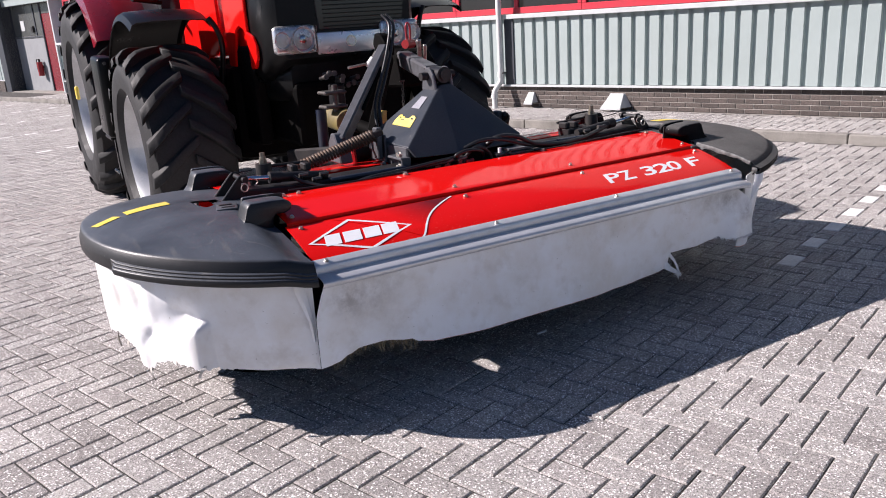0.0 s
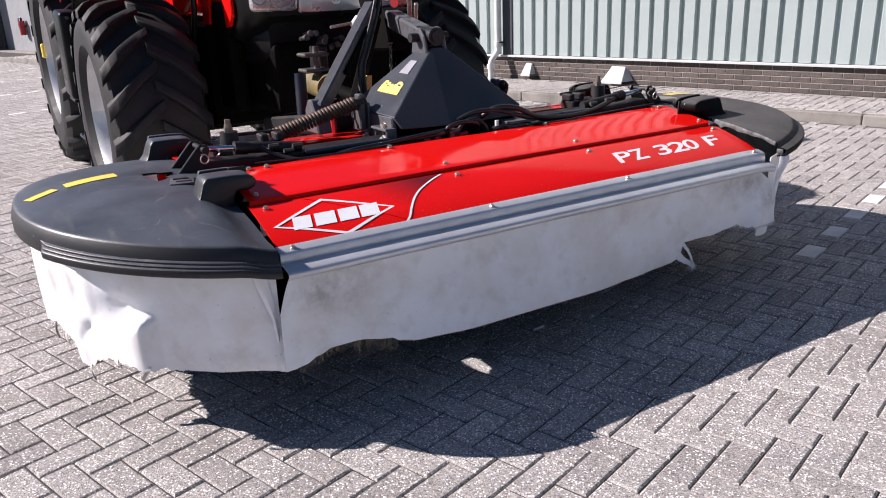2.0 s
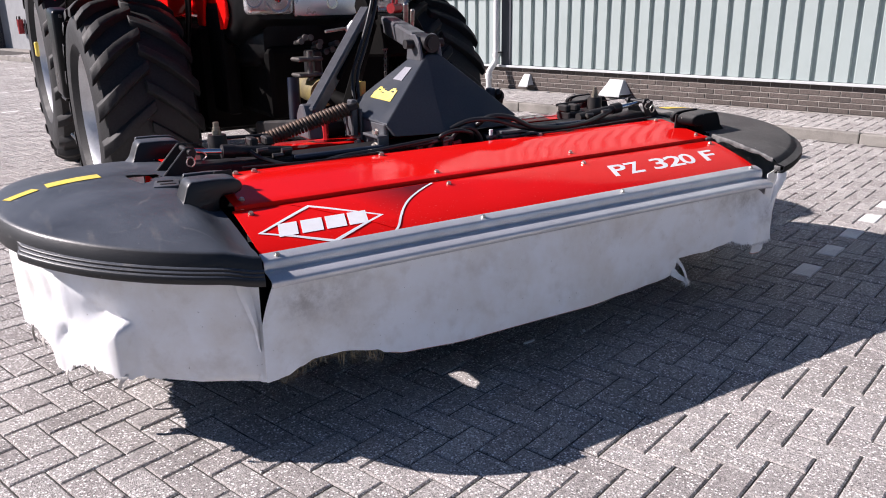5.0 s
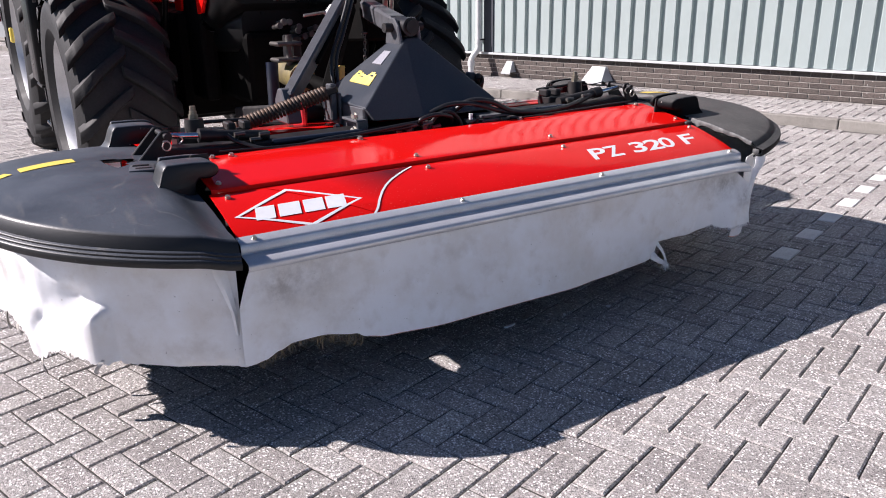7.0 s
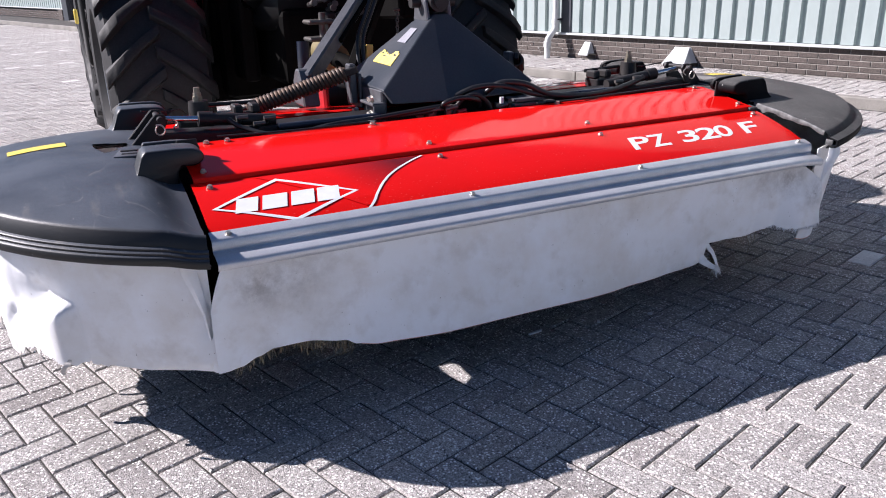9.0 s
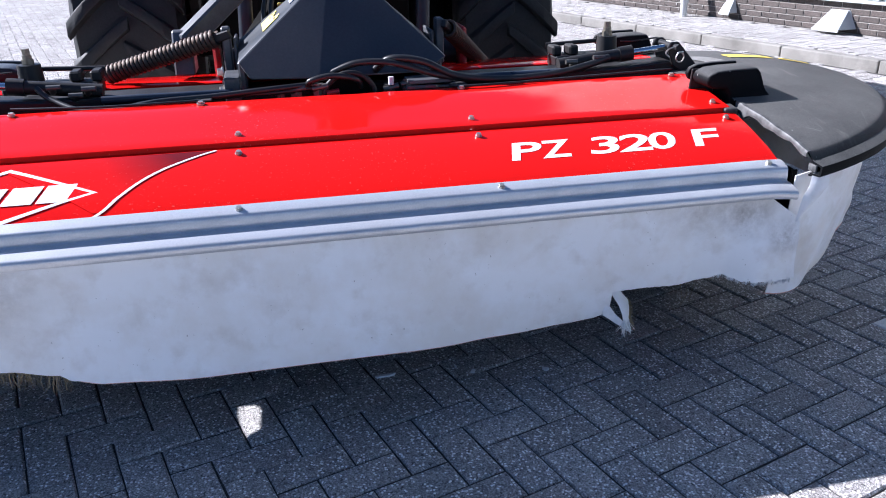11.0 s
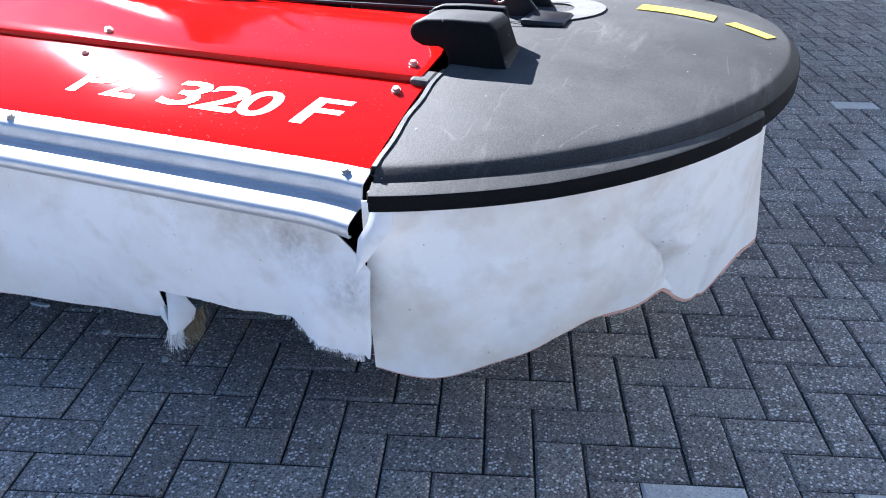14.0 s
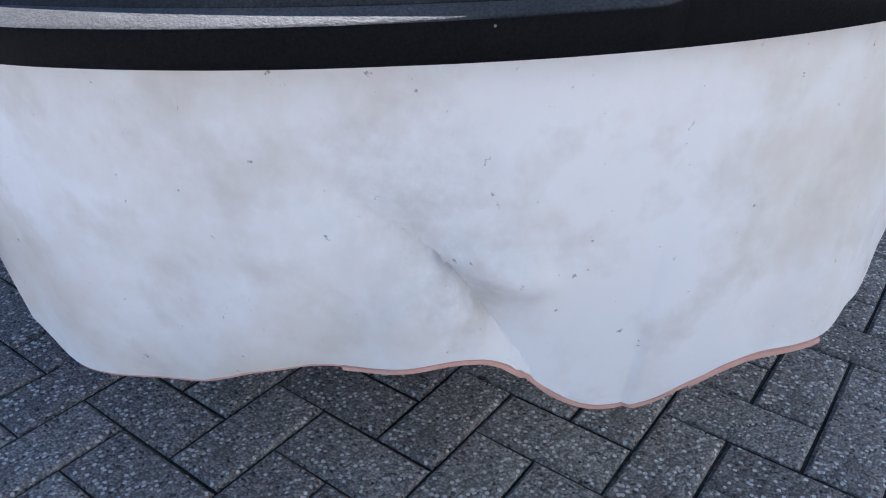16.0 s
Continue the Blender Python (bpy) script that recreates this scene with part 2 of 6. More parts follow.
def canvas_surface(name, cream):
    """Coated canvas: grey-brown smudges, fine dots of dirt and soft creases."""
    m, nt, p = principled(name)
    big, mid, dots, crease = noise_node(nt, 3.2, 6.0, 0.62), noise_node(nt, 11.0, 5.0, 0.6), noise_node(nt, 75.0, 3.0, 0.6), noise_node(nt, 7.0, 3.0, 0.5, (1.0, 1.0, 0.55))
    col = mix(nt, ramp(nt, big.outputs["Fac"], [(0.42, grey(0)), (0.64, grey(cream))]), (0.885, 0.895, 0.91), (0.68, 0.62, 0.53))
    col = mix(nt, ramp(nt, mid.outputs["Fac"], [(0.52, grey(0)), (0.76, grey(0.5))]), col, (0.58, 0.54, 0.48))
    col = mix(nt, ramp(nt, dots.outputs["Fac"], [(0.70, grey(0)), (0.76, grey(0.7))]), col, (0.22, 0.20, 0.18))
    tc = nt.nodes.new("ShaderNodeTexCoord")
    for centre, size, most in (((1.035, -0.79, 0.53), 0.10, 0.75), ((1.15, -0.80, 0.45), 0.07, 0.8), ((-1.06, -0.79, 0.50), 0.10, 0.6), ((-0.94, -0.8, 0.51), 0.16, 0.45), ((0.9, -0.8, 0.55), 0.12, 0.4), ((1.655, -0.435, 0.425), 0.09, 0.35), ((1.62, -0.47, 0.55), 0.12, 0.3)):
        far = nt.nodes.new("ShaderNodeVectorMath")
        far.operation = "DISTANCE"
        far.inputs[1].default_value = centre
        nt.links.new(tc.outputs["Object"], far.inputs[0])
        near = ramp(nt, far.outputs["Value"], [(0.02, grey(1)), (size, grey(0))])
        spots = ramp(nt, noise_node(nt, 26.0, 6.0, 0.7).outputs["Fac"], [(0.32, grey(0)), (0.66, grey(most))])
        col = mix(nt, mix(nt, 1.0, near, spots, "MULTIPLY"), col, (0.30, 0.275, 0.245))
    nt.links.new(col, p.inputs["Base Color"])
    p.inputs["Roughness"].default_value = 0.62
    p.inputs["Specular IOR Level"].default_value = 0.3
    b1, b2 = nt.nodes.new("ShaderNodeBump"), nt.nodes.new("ShaderNodeBump")
    b1.inputs["Strength"].default_value, b1.inputs["Distance"].default_value = 0.5, 0.012
    b2.inputs["Strength"].default_value, b2.inputs["Distance"].default_value = 0.2, 0.001
    nt.links.new(crease.outputs["Fac"], b1.inputs["Height"])
    nt.links.new(noise_node(nt, 420.0, 2.0).outputs["Fac"], b2.inputs["Height"])
    nt.links.new(b1.outputs["Normal"], b2.inputs["Normal"])
    nt.links.new(b2.outputs["Normal"], p.inputs["Normal"])
    return m


M_canvas = canvas_surface("skirt_canvas", 0.5)
M_creamcanvas = canvas_surface("blotched_skirt_canvas", 0.72)
M_hem = surface("skirt_core", (0.72, 0.42, 0.34), (0.6, 0.38, 0.32), 30.0, (0.8, 0.9), bump=0.2)
M_yellow = surface("yellow_sticker", (0.80, 0.60, 0.06), (0.68, 0.52, 0.12), 14.0, (0.4, 0.55), bump=0.05)
M_palesticker = surface("faded_yellow_sticker", (0.80, 0.63, 0.10), (0.62, 0.50, 0.18), 22.0, (0.45, 0.6), bump=0.1)
M_steel = surface("dark_painted_steel", (0.012, 0.0125, 0.015), (0.026, 0.022, 0.020), 7.0, (0.35, 0.6), bump=0.2, grain=180.0, spec=0.35)
M_headstock = surface("anthracite_paint", (0.030, 0.036, 0.046), (0.040, 0.044, 0.052), 5.0, (0.3, 0.45), bump=0.06)
M_rust = surface("rusty_spring_steel", (0.060, 0.048, 0.041), (0.11, 0.066, 0.042), 30.0, (0.5, 0.7), metal=0.5, bump=0.3)
M_chrome = surface("chrome", (0.8, 0.8, 0.8), (0.6, 0.6, 0.6), 20.0, (0.08, 0.2), metal=1.0, bump=0.0)
M_zinc = surface("zinc_bolt", (0.62, 0.6, 0.56), (0.4, 0.36, 0.3), 40.0, (0.3, 0.5), metal=0.9, bump=0.1)
M_hose = surface("hose_rubber", (0.013, 0.013, 0.014), (0.02, 0.02, 0.02), 10.0, (0.3, 0.5), bump=0.1)
M_tyre = surface("tyre_rubber", (0.011, 0.011, 0.0117), (0.021, 0.0208, 0.021), 5.0, (0.55, 0.75), bump=0.4, grain=90.0, fine=0.3, spec=0.3)
M_rim = surface("silver_rim", (0.62, 0.63, 0.64), (0.5, 0.5, 0.5), 5.0, (0.3, 0.45), metal=0.6, bump=0.1)
M_black = surface("black_body_plastic", (0.0035, 0.0035, 0.004), (0.006, 0.006, 0.006), 5.0, (0.25, 0.4), bump=0.1, spec=0.22)
# Near-black that also stands in for shade in gaps and below sheets.
M_shadegrime = surface("shade_and_grime", (0.003, 0.003, 0.003), (0.006, 0.0055, 0.005), 9.0, (0.6, 0.85), bump=0.4, grain=60.0, spec=0.04)
M_lampglass = surface("headlamp_reflector", (0.90, 0.90, 0.90), (0.75, 0.76, 0.77), 14.0, (0.15, 0.3), metal=0.1, bump=0.0, coat=0.6)
M_straw = surface("dry_fibre", (0.34, 0.27, 0.16), (0.2, 0.16, 0.1), 40.0, (0.8, 0.95), bump=0.0)
M_olive = surface("yellowed_guard", (0.17, 0.135, 0.045), (0.09, 0.07, 0.03), 8.0, (0.5, 0.7), bump=0.1)
M_darkblue = surface("blue_cylinder_paint", (0.005, 0.009, 0.024), (0.004, 0.006, 0.014), 8.0, (0.3, 0.5), bump=0.1)

M_greyglass = surface("dull_glazing", (0.10, 0.105, 0.10), (0.08, 0.085, 0.085), 2.0, (0.2, 0.3), bump=0.0)
M_greypatch = surface("faded_label", (0.30, 0.30, 0.33), (0.24, 0.24, 0.27), 20.0, (0.4, 0.55), bump=0.05)
M_headsteel = surface("grey_steel_paint", (0.095, 0.098, 0.108), (0.05, 0.05, 0.054), 9.0, (0.32, 0.5), bump=0.12)
M_bluesteel = surface("blue_black_tube", (0.02, 0.03, 0.05), (0.03, 0.035, 0.05), 9.0, (0.25, 0.4), bump=0.05)
M_zincdark = surface("dull_zinc", (0.16, 0.15, 0.14), (0.08, 0.075, 0.07), 30.0, (0.35, 0.55), metal=0.7, bump=0.15)
M_brass = surface("tarnished_brass", (0.34, 0.31, 0.25), (0.16, 0.14, 0.11), 40.0, (0.35, 0.55), metal=0.8, bump=0.15)
M_brightred = surface("dull_red_paint", (0.36, 0.015, 0.02), (0.22, 0.012, 0.015), 14.0, (0.35, 0.5), bump=0.1)
M_wornedge = surface("scuffed_grey_edge", (0.10, 0.10, 0.10), (0.018, 0.018, 0.019), 30.0, (0.5, 0.7), bump=0.4, grain=90.0)
M_dusty = surface("dusty_plastic", (0.24, 0.232, 0.22), (0.16, 0.155, 0.145), 14.0, (0.6, 0.8), bump=0.3)
M_canvasdirty = surface("dirty_canvas", (0.66, 0.63, 0.59), (0.42, 0.39, 0.35), 40.0, (0.8, 0.9), bump=0.3)
M_chromedull = surface("bright_trim", (0.80, 0.80, 0.80), (0.68, 0.68, 0.68), 6.0, (0.22, 0.34), metal=0.7, bump=0.0)
M_clearglass, _nt, _p = principled("clear_lens")
_p.inputs["Transmission Weight"].default_value, _p.inputs["Roughness"].default_value, _p.inputs["IOR"].default_value = 1.0, 0.02, 1.2

# ---- shape helpers ----
ORIGIN = {}


def thing(name, at, label, category, group="", kind=""):
    """An Empty at the base of a thing; its parts are built in world metres."""
    ob = new(name)
    ob.location = at
    ORIGIN[ob.name] = Vector(at)
    return tagged(ob, label, category, group, kind)


def part(name, shape, material, parent=None, label="", smooth=False, kind=""):
    """Links a bmesh, or vertices and faces, as one mesh object under a thing or a part."""
    me = bpy.data.meshes.new(name)
    if isinstance(shape, tuple):
        me.from_pydata([tuple(v) for v in shape[0]], [], [tuple(f) for f in shape[1]])
    else:
        shape.to_mesh(me)
        shape.free()
    for m in material if isinstance(material, (list, tuple)) else [material]:
        me.materials.append(m)
    if smooth:
        me.shade_smooth()
        if smooth is not True:
            me.set_sharp_from_angle(angle=radians(smooth))
    ob = new(name, me)
    origin = Vector((0, 0, 0))
    if parent is not None:
        ob.parent = parent
        origin = ORIGIN[parent.name]
        me.transform(Matrix.Translation(-origin))
    ORIGIN[ob.name] = origin
    return tagged(ob, label, kind=kind)


def box(bm, at, size, turn=None, bevel=0.0, seg=1):
    """A box with bevelled edges; turn is a rotation matrix or degrees about z."""
    m = Matrix.Translation(at)
    if turn is not None:
        m = m @ (turn if isinstance(turn, Matrix) else pose(0, 0, 0, 0, 0, turn))
    r = bmesh.ops.create_cube(bm, size=1.0, matrix=m @ Matrix.Diagonal((*size, 1)))
    if bevel:
        edges = list({e for v in r["verts"] for e in v.link_edges})
        bmesh.ops.bevel(bm, geom=edges, offset=bevel, segments=seg, profile=0.5, affect="EDGES", clamp_overlap=True)
    return bm


def along(a, b):
    """The pose at a whose z axis points at b."""
    a, b = Vector(a), Vector(b)
    return Matrix.Translation(a) @ (b - a).to_track_quat("Z", "Y").to_matrix().to_4x4()


def rod(bm, a, b, r, n=16, r2=None):
    d = (Vector(b) - Vector(a)).length
    bmesh.ops.create_cone(bm, cap_ends=True, segments=n, radius1=r, radius2=r if r2 is None else r2, depth=d, matrix=along(a, b) @ Matrix.Translation((0, 0, d / 2)))
    return bm


def bar(bm, a, b, wide, high, bevel=0.004, roll=0.0):
    """A flat or square bar from a to b."""
    d = (Vector(b) - Vector(a)).length
    m = along(a, b) @ pose(0, 0, d / 2, 0, 0, roll)
    r = bmesh.ops.create_cube(bm, size=1.0, matrix=m @ Matrix.Diagonal((wide, high, d, 1)))
    if bevel:
        bmesh.ops.bevel(bm, geom=list({e for v in r["verts"] for e in v.link_edges}), offset=bevel, segments=1, profile=0.5, affect="EDGES", clamp_overlap=True)
    return bm


def smooth_line(points, n=8):
    """Points on a smooth line through the given ones."""
    p = [Vector(q) for q in points]
    p = [2 * p[0] - p[1], *p, 2 * p[-1] - p[-2]]
    out = []
    for i in range(1, len(p) - 2):
        for k in range(n):
            t = k / n
            out.append(0.5 * (2 * p[i] + (p[i + 1] - p[i - 1]) * t + (2 * p[i - 1] - 5 * p[i] + 4 * p[i + 1] - p[i + 2]) * t * t + (3 * p[i] - p[i - 1] - 3 * p[i + 1] + p[i + 2]) * t ** 3))
    return out + [p[-2]]


def tube(points, r, n=8):
    """A round hose or wire along points."""
    verts, faces = [], []
    pts = [Vector(q) for q in points]
    side = None
    for i, q in enumerate(pts):
        way = (pts[min(i + 1, len(pts) - 1)] - pts[max(i - 1, 0)]).normalized()
        if side is None:
            side = way.orthogonal().normalized()
        side = (side - way * side.dot(way)).normalized()
        up = way.cross(side)
        for k in range(n):
            a = 2 * math.pi * k / n
            verts.append(q + r * (math.cos(a) * side + math.sin(a) * up))
        if i:
            for k in range(n):
                j = (k + 1) % n
                faces.append(((i - 1) * n + k, (i - 1) * n + j, i * n + j, i * n + k))
    faces += [tuple(range(n))[::-1], tuple(range((len(pts) - 1) * n, len(pts) * n))]
    return verts, faces


def grid(rows, closed=False):
    """Faces over rows of equally many points."""
    n = len(rows[0])
    verts = [v for row in rows for v in row]
    faces = [(i * n + k, i * n + (k + 1) % n, (i + 1) * n + (k + 1) % n, (i + 1) * n + k) for i in range(len(rows) - 1) for k in range(n if closed else n - 1)]
    return verts, faces


def sheet(rows, thick, flip=False):
    """A grid of points made into a solid sheet, thickened along its own normals."""
    g = np.array([[tuple(p) for p in row] for row in rows], float)
    nr, nc = g.shape[:2]
    du, dv = np.gradient(g, axis=0), np.gradient(g, axis=1)
    n = np.cross(du, dv)
    size = np.linalg.norm(n, axis=2, keepdims=True)
    n = np.where(size > 1e-12, n / np.maximum(size, 1e-12), 0.0)
    verts = np.concatenate([g.reshape(-1, 3), (g - n * thick).reshape(-1, 3)])
    m = nr * nc
    ring = [k for k in range(nc)] + [i * nc + nc - 1 for i in range(1, nr)] + [(nr - 1) * nc + k for k in range(nc - 2, -1, -1)] + [i * nc for i in range(nr - 2, 0, -1)]
    faces = []
    for i in range(nr - 1):
        for k in range(nc - 1):
            a, b, c, d = i * nc + k, i * nc + k + 1, (i + 1) * nc + k + 1, (i + 1) * nc + k
            faces += [(a, d, c, b), (m + a, m + b, m + c, m + d)]
    for p, q in zip(ring, ring[1:] + ring[:1]):
        faces.append((p, q, m + q, m + p))
    bm = bmesh.new()
    bv = [bm.verts.new(p) for p in verts]
    for f in faces:
        bm.faces.new([bv[i] for i in f])
    bmesh.ops.recalc_face_normals(bm, faces=bm.faces[:])
    return bm


def prism(outline, a, b):
    """An outline (points) moved from offset a to offset b, closed."""
    n = len(outline)
    v = [Vector(p) + Vector(a) for p in outline] + [Vector(p) + Vector(b) for p in outline]
    f = [tuple(range(n))[::-1], tuple(range(n, 2 * n))] + [(i, (i + 1) % n, n + (i + 1) % n, n + i) for i in range(n)]
    return v, f


def solid(shape, bevel=0.0, seg=1):
    """A bmesh from vertices and faces, its edges bevelled."""
    bm = bmesh.new()
    bv = [bm.verts.new(p) for p in shape[0]]
    for f in shape[1]:
        bm.faces.new([bv[i] for i in f])
    bmesh.ops.recalc_face_normals(bm, faces=bm.faces[:])
    if bevel:
        bmesh.ops.bevel(bm, geom=bm.edges[:], offset=bevel, segments=seg, profile=0.5, affect="EDGES", clamp_overlap=True)
    return bm


def hex_bolt(bm, at, normal, r=0.0072, h=0.0055):
    """A bolt head with its washer."""
    n = Vector(normal).normalized()
    at = Vector(at)
    rod(bm, at - 0.002 * n, at + 0.002 * n, r * 1.35, 12)
    rod(bm, at + 0.002 * n, at + (h + 0.002) * n, r, 6)


def curve_at(knots, x):
    """A smooth value between (x, value) knots."""
    for (a, p), (b, q) in zip(knots, knots[1:]):
        if x <= b:
            t = min(max((x - a) / (b - a), 0.0), 1.0)
            t = t * t * (3 - 2 * t)
            return p + (q - p) * t
    return knots[-1][1]

# ---- setting: paved yard, kerb, pavement and the hall's wall ----
YARD = 17.5
UX, UY = math.cos(radians(YARD)), math.sin(radians(YARD))
CELL = 0.1072          # half a paving brick with its joint
U0, V0 = 4.309, 1.103  # corner of a white marker brick
KERB_U, WALL_U, PAVE_Z = 8.45, 9.68, 0.10


def yard(u, v, z=0.0):
    """Yard metres: u towards the hall's wall, v along it."""
    return Vector((u * UX - v * UY, u * UY + v * UX, z))


def herringbone(u_lo, u_hi, v_lo, v_hi):
    """(u, v, lies along u, row) of the lower corner of each brick."""
    for j in range(math.floor((v_lo - V0) / CELL), math.ceil((v_hi - V0) / CELL)):
        for i in range(math.floor((u_lo - U0) / CELL), math.ceil((u_hi - U0) / CELL)):
            d = (i + j) % 4
            if d == 0:
                yield U0 + i * CELL, V0 + j * CELL, True, j
            elif d == 2:
                yield U0 + i * CELL, V0 + j * CELL, False, j


JOINT, BEVEL = 0.0050, 0.0058
MARKER_ROWS = (0, 24, 48, 72, 96, 120, 144, 168, 192)
rng = random.Random(4)


def brick_shape(long_u, z=0.0):
    """A paving brick's top and chamfer about its middle, in yard axes turned to the world."""
    a, b = (2 * CELL, CELL) if long_u else (CELL, 2 * CELL)
    a, b = a / 2 - JOINT / 2, b / 2 - JOINT / 2
    tilt, lean, up = rng.uniform(-0.008, 0.008), rng.uniform(-0.008, 0.008), rng.uniform(-0.0015, 0.0015)
    wob = [(rng.uniform(-0.0012, 0.0012), rng.uniform(-0.0012, 0.0012)) for _ in range(4)]
    out = []
    for inset, drop in ((0, 0.03), (0, 0.0046), (BEVEL, 0.0)):
        for (su, sv), (wa, wb) in zip(((-1, -1), (1, -1), (1, 1), (-1, 1)), wob):
            p, q = su * (a - inset) + wa, sv * (b - inset) + wb
            out.append(yard(p, q, z - drop + up + tilt * p + lean * q))
    return out


BRICK_FACES = [(8, 9, 10, 11)] + [(k + i, k + (i + 1) % 4, k + 4 + (i + 1) % 4, k + 4 + i) for k in (0, 4) for i in range(4)]

ground = part("ground", ([(-900, -900, -0.0065), (900, -900, -0.0065), (900, 900, -0.0065), (-900, 900, -0.0065)], [(0, 1, 2, 3)]), M_sand, None,
              "paved yard of grey concrete bricks on sand", kind="structure")
tagged(ground, category="ground")


def lay(u_lo, u_hi, v_lo, v_hi, keep, z=0.0):
    """Joined bricks over a stretch of the yard, plain and white."""
    made = {False: ([], []), True: ([], [])}
    for u, v, long_u, row in herringbone(u_lo, u_hi, v_lo, v_hi):
        mid_u, mid_v = (u + CELL, v + CELL / 2) if long_u else (u + CELL / 2, v + CELL)
        if not keep(mid_u, mid_v):
            continue
        white = z == 0.0 and long_u and row in MARKER_ROWS and mid_u > U0
        verts, faces = made[white]
        n, mid = len(verts), yard(mid_u, mid_v)
        verts.extend(p + mid for p in brick_shape(long_u, z))
        faces.extend(tuple(n + i for i in f) for f in BRICK_FACES)
    return made


def near_stretch(u, v):
    return 3.45 < u < 5.0 and 0.85 < v < 3.2


def in_yard(u, v):
    return u < KERB_U - 0.03 and not near_stretch(u, v)


made = lay(-9.0, KERB_U, -7.0, 28.0, in_yard)
part("paving_bricks", made[False], M_paver, ground, kind="stuff")
part("marker_bricks", made[True], M_paver_white, ground, "white-painted parking marker bricks", kind="stuff")

# pavement along the hall, one step up
pavement = part("pavement", solid(prism([yard(KERB_U + 0.1, -8), yard(WALL_U, -8), yard(WALL_U, 34), yard(KERB_U + 0.1, 34)], (0, 0, -0.05), (0, 0, PAVE_Z - 0.012))), M_sand, None,
                "raised pavement of concrete bricks along the hall", kind="structure")
tagged(pavement, category="pavement")
made = lay(KERB_U + 0.1, WALL_U, -7.0, 22.4, lambda u, v: KERB_U + 0.13 < u < WALL_U - 0.03, PAVE_Z)
part("paving_bricks", made[False], M_paver, pavement, kind="stuff")
kerb = thing("kerb", yard(KERB_U, 0), "worn grey concrete kerb stones", "kerb", kind="structure")
for k in range(-8, 34):
    bm = box(bmesh.new(), yard(KERB_U + 0.05, k + 0.42, PAVE_Z / 2 - 0.02 + rng.uniform(-0.002, 0.002)), (0.1, 0.992, PAVE_Z + 0.04), YARD + rng.uniform(-0.1, 0.1), 0.012, 2)
    part("kerb_stone", bm, M_kerb, kerb)

# ---- the hall's long wall ----
WALL_LO, WALL_HI = -8.0, 34.0
PLINTH_Z, SILL_Z, WALL_TOP = 0.41, 1.43, 6.4
DOOR_LO, DOOR_HI = 22.5, 26.15  # recessed entrance


def wall_block(u0, u1, v0, v1, z0, z1, bevel=0.0):
    return solid(prism([yard(u0, v0), yard(u1, v0), yard(u1, v1), yard(u0, v1)], (0, 0, z0), (0, 0, z1)), bevel)


wall = part("wall_north", wall_block(WALL_U + 0.03, WALL_U + 0.3, WALL_LO, DOOR_LO, -0.02, SILL_Z - 0.02), M_mortar, None,
            "hall wall of ribbed pale cladding over a dark brick plinth", kind="structure")
tagged(wall, category="wall")
part("wall_end", wall_block(WALL_U + 0.03, WALL_U + 0.3, DOOR_HI, WALL_HI, -0.02, 2.6), M_mortar, wall)
upper = part("wall_upper", wall_block(WALL_U + 0.12, WALL_U + 0.3, WALL_LO, WALL_HI, 2.6, WALL_TOP), M_clad, None, "pale upper wall of the hall above its window band", kind="structure")
tagged(upper, category="wall")

# trapezoid cladding
PITCH = 0.2


def cladding(lo, hi, top, low=PLINTH_Z + 0.035, holder=None):
    profile = []
    v = lo
    while v < hi:
        profile += [(v, 0.040), (v + 0.132, 0.040), (v + 0.144, 0.0), (v + 0.190, 0.0)]
        v += PITCH
    rows = [[yard(WALL_U + 0.026 - d, q, z) for q, d in profile] for z in (low, top)]
    part("cladding", grid(rows), M_clad, holder or wall, "pale grey-green trapezoid steel cladding")
    part("drip_trim", wall_block(WALL_U - 0.055, WALL_U + 0.03, lo, hi, low - 0.035, low - 0.005, 0.004), M_trim, holder or wall, "white drip trim")


cladding(WALL_LO, DOOR_LO - 0.05, SILL_Z - 0.025)
cladding(DOOR_HI + 0.4, WALL_HI, 2.6)
cladding(WALL_LO, WALL_HI, WALL_TOP, 3.06, upper)
part("sill_trim", wall_block(WALL_U - 0.075, WALL_U + 0.2, WALL_LO, DOOR_LO, SILL_Z - 0.03, SILL_Z + 0.035, 0.006), M_trim, wall, "white window sill trim")

# plinth bricks
BRICK_L, BRICK_H = 0.22, 0.062


def plinth_brick(v0, z0, length):
    a, b, g = length / 2 - 0.005, BRICK_H / 2 - 0.005, 0.003
    mid = yard(WALL_U, v0 + length / 2, z0 + BRICK_H / 2)
    out = []
    for inset, d in ((0.0, 0.03), (0.0, g), (g, 0.0)):
        for sv, sz in ((-1, -1), (-1, 1), (1, 1), (1, -1)):
            out.append(mid + yard(d, sv * (a - inset), sz * (b - inset)))
    return out


part("mortar_bed", wall_block(WALL_U + 0.007, WALL_U + 0.029, WALL_LO, DOOR_LO - 0.2, -0.02, PLINTH_Z), M_mortar, wall, "grey mortar joints")
near_bricks, far_v, far_f = [], [], []
for course in range(5):
    z0 = PAVE_Z + course * BRICK_H
    v = WALL_LO + (0.11 if course % 2 else 0.0)
    while v < WALL_HI:
        if DOOR_LO - 0.2 < v < DOOR_HI + 0.4:
            v += BRICK_L
            continue
        p = plinth_brick(v, z0, BRICK_L)
        if 2.0 < v < 7.0:
            near_bricks.append((v, z0))
        else:
            n = len(far_v)
            far_v += p
            far_f += [tuple(n + i for i in f) for f in BRICK_FACES]
        v += BRICK_L
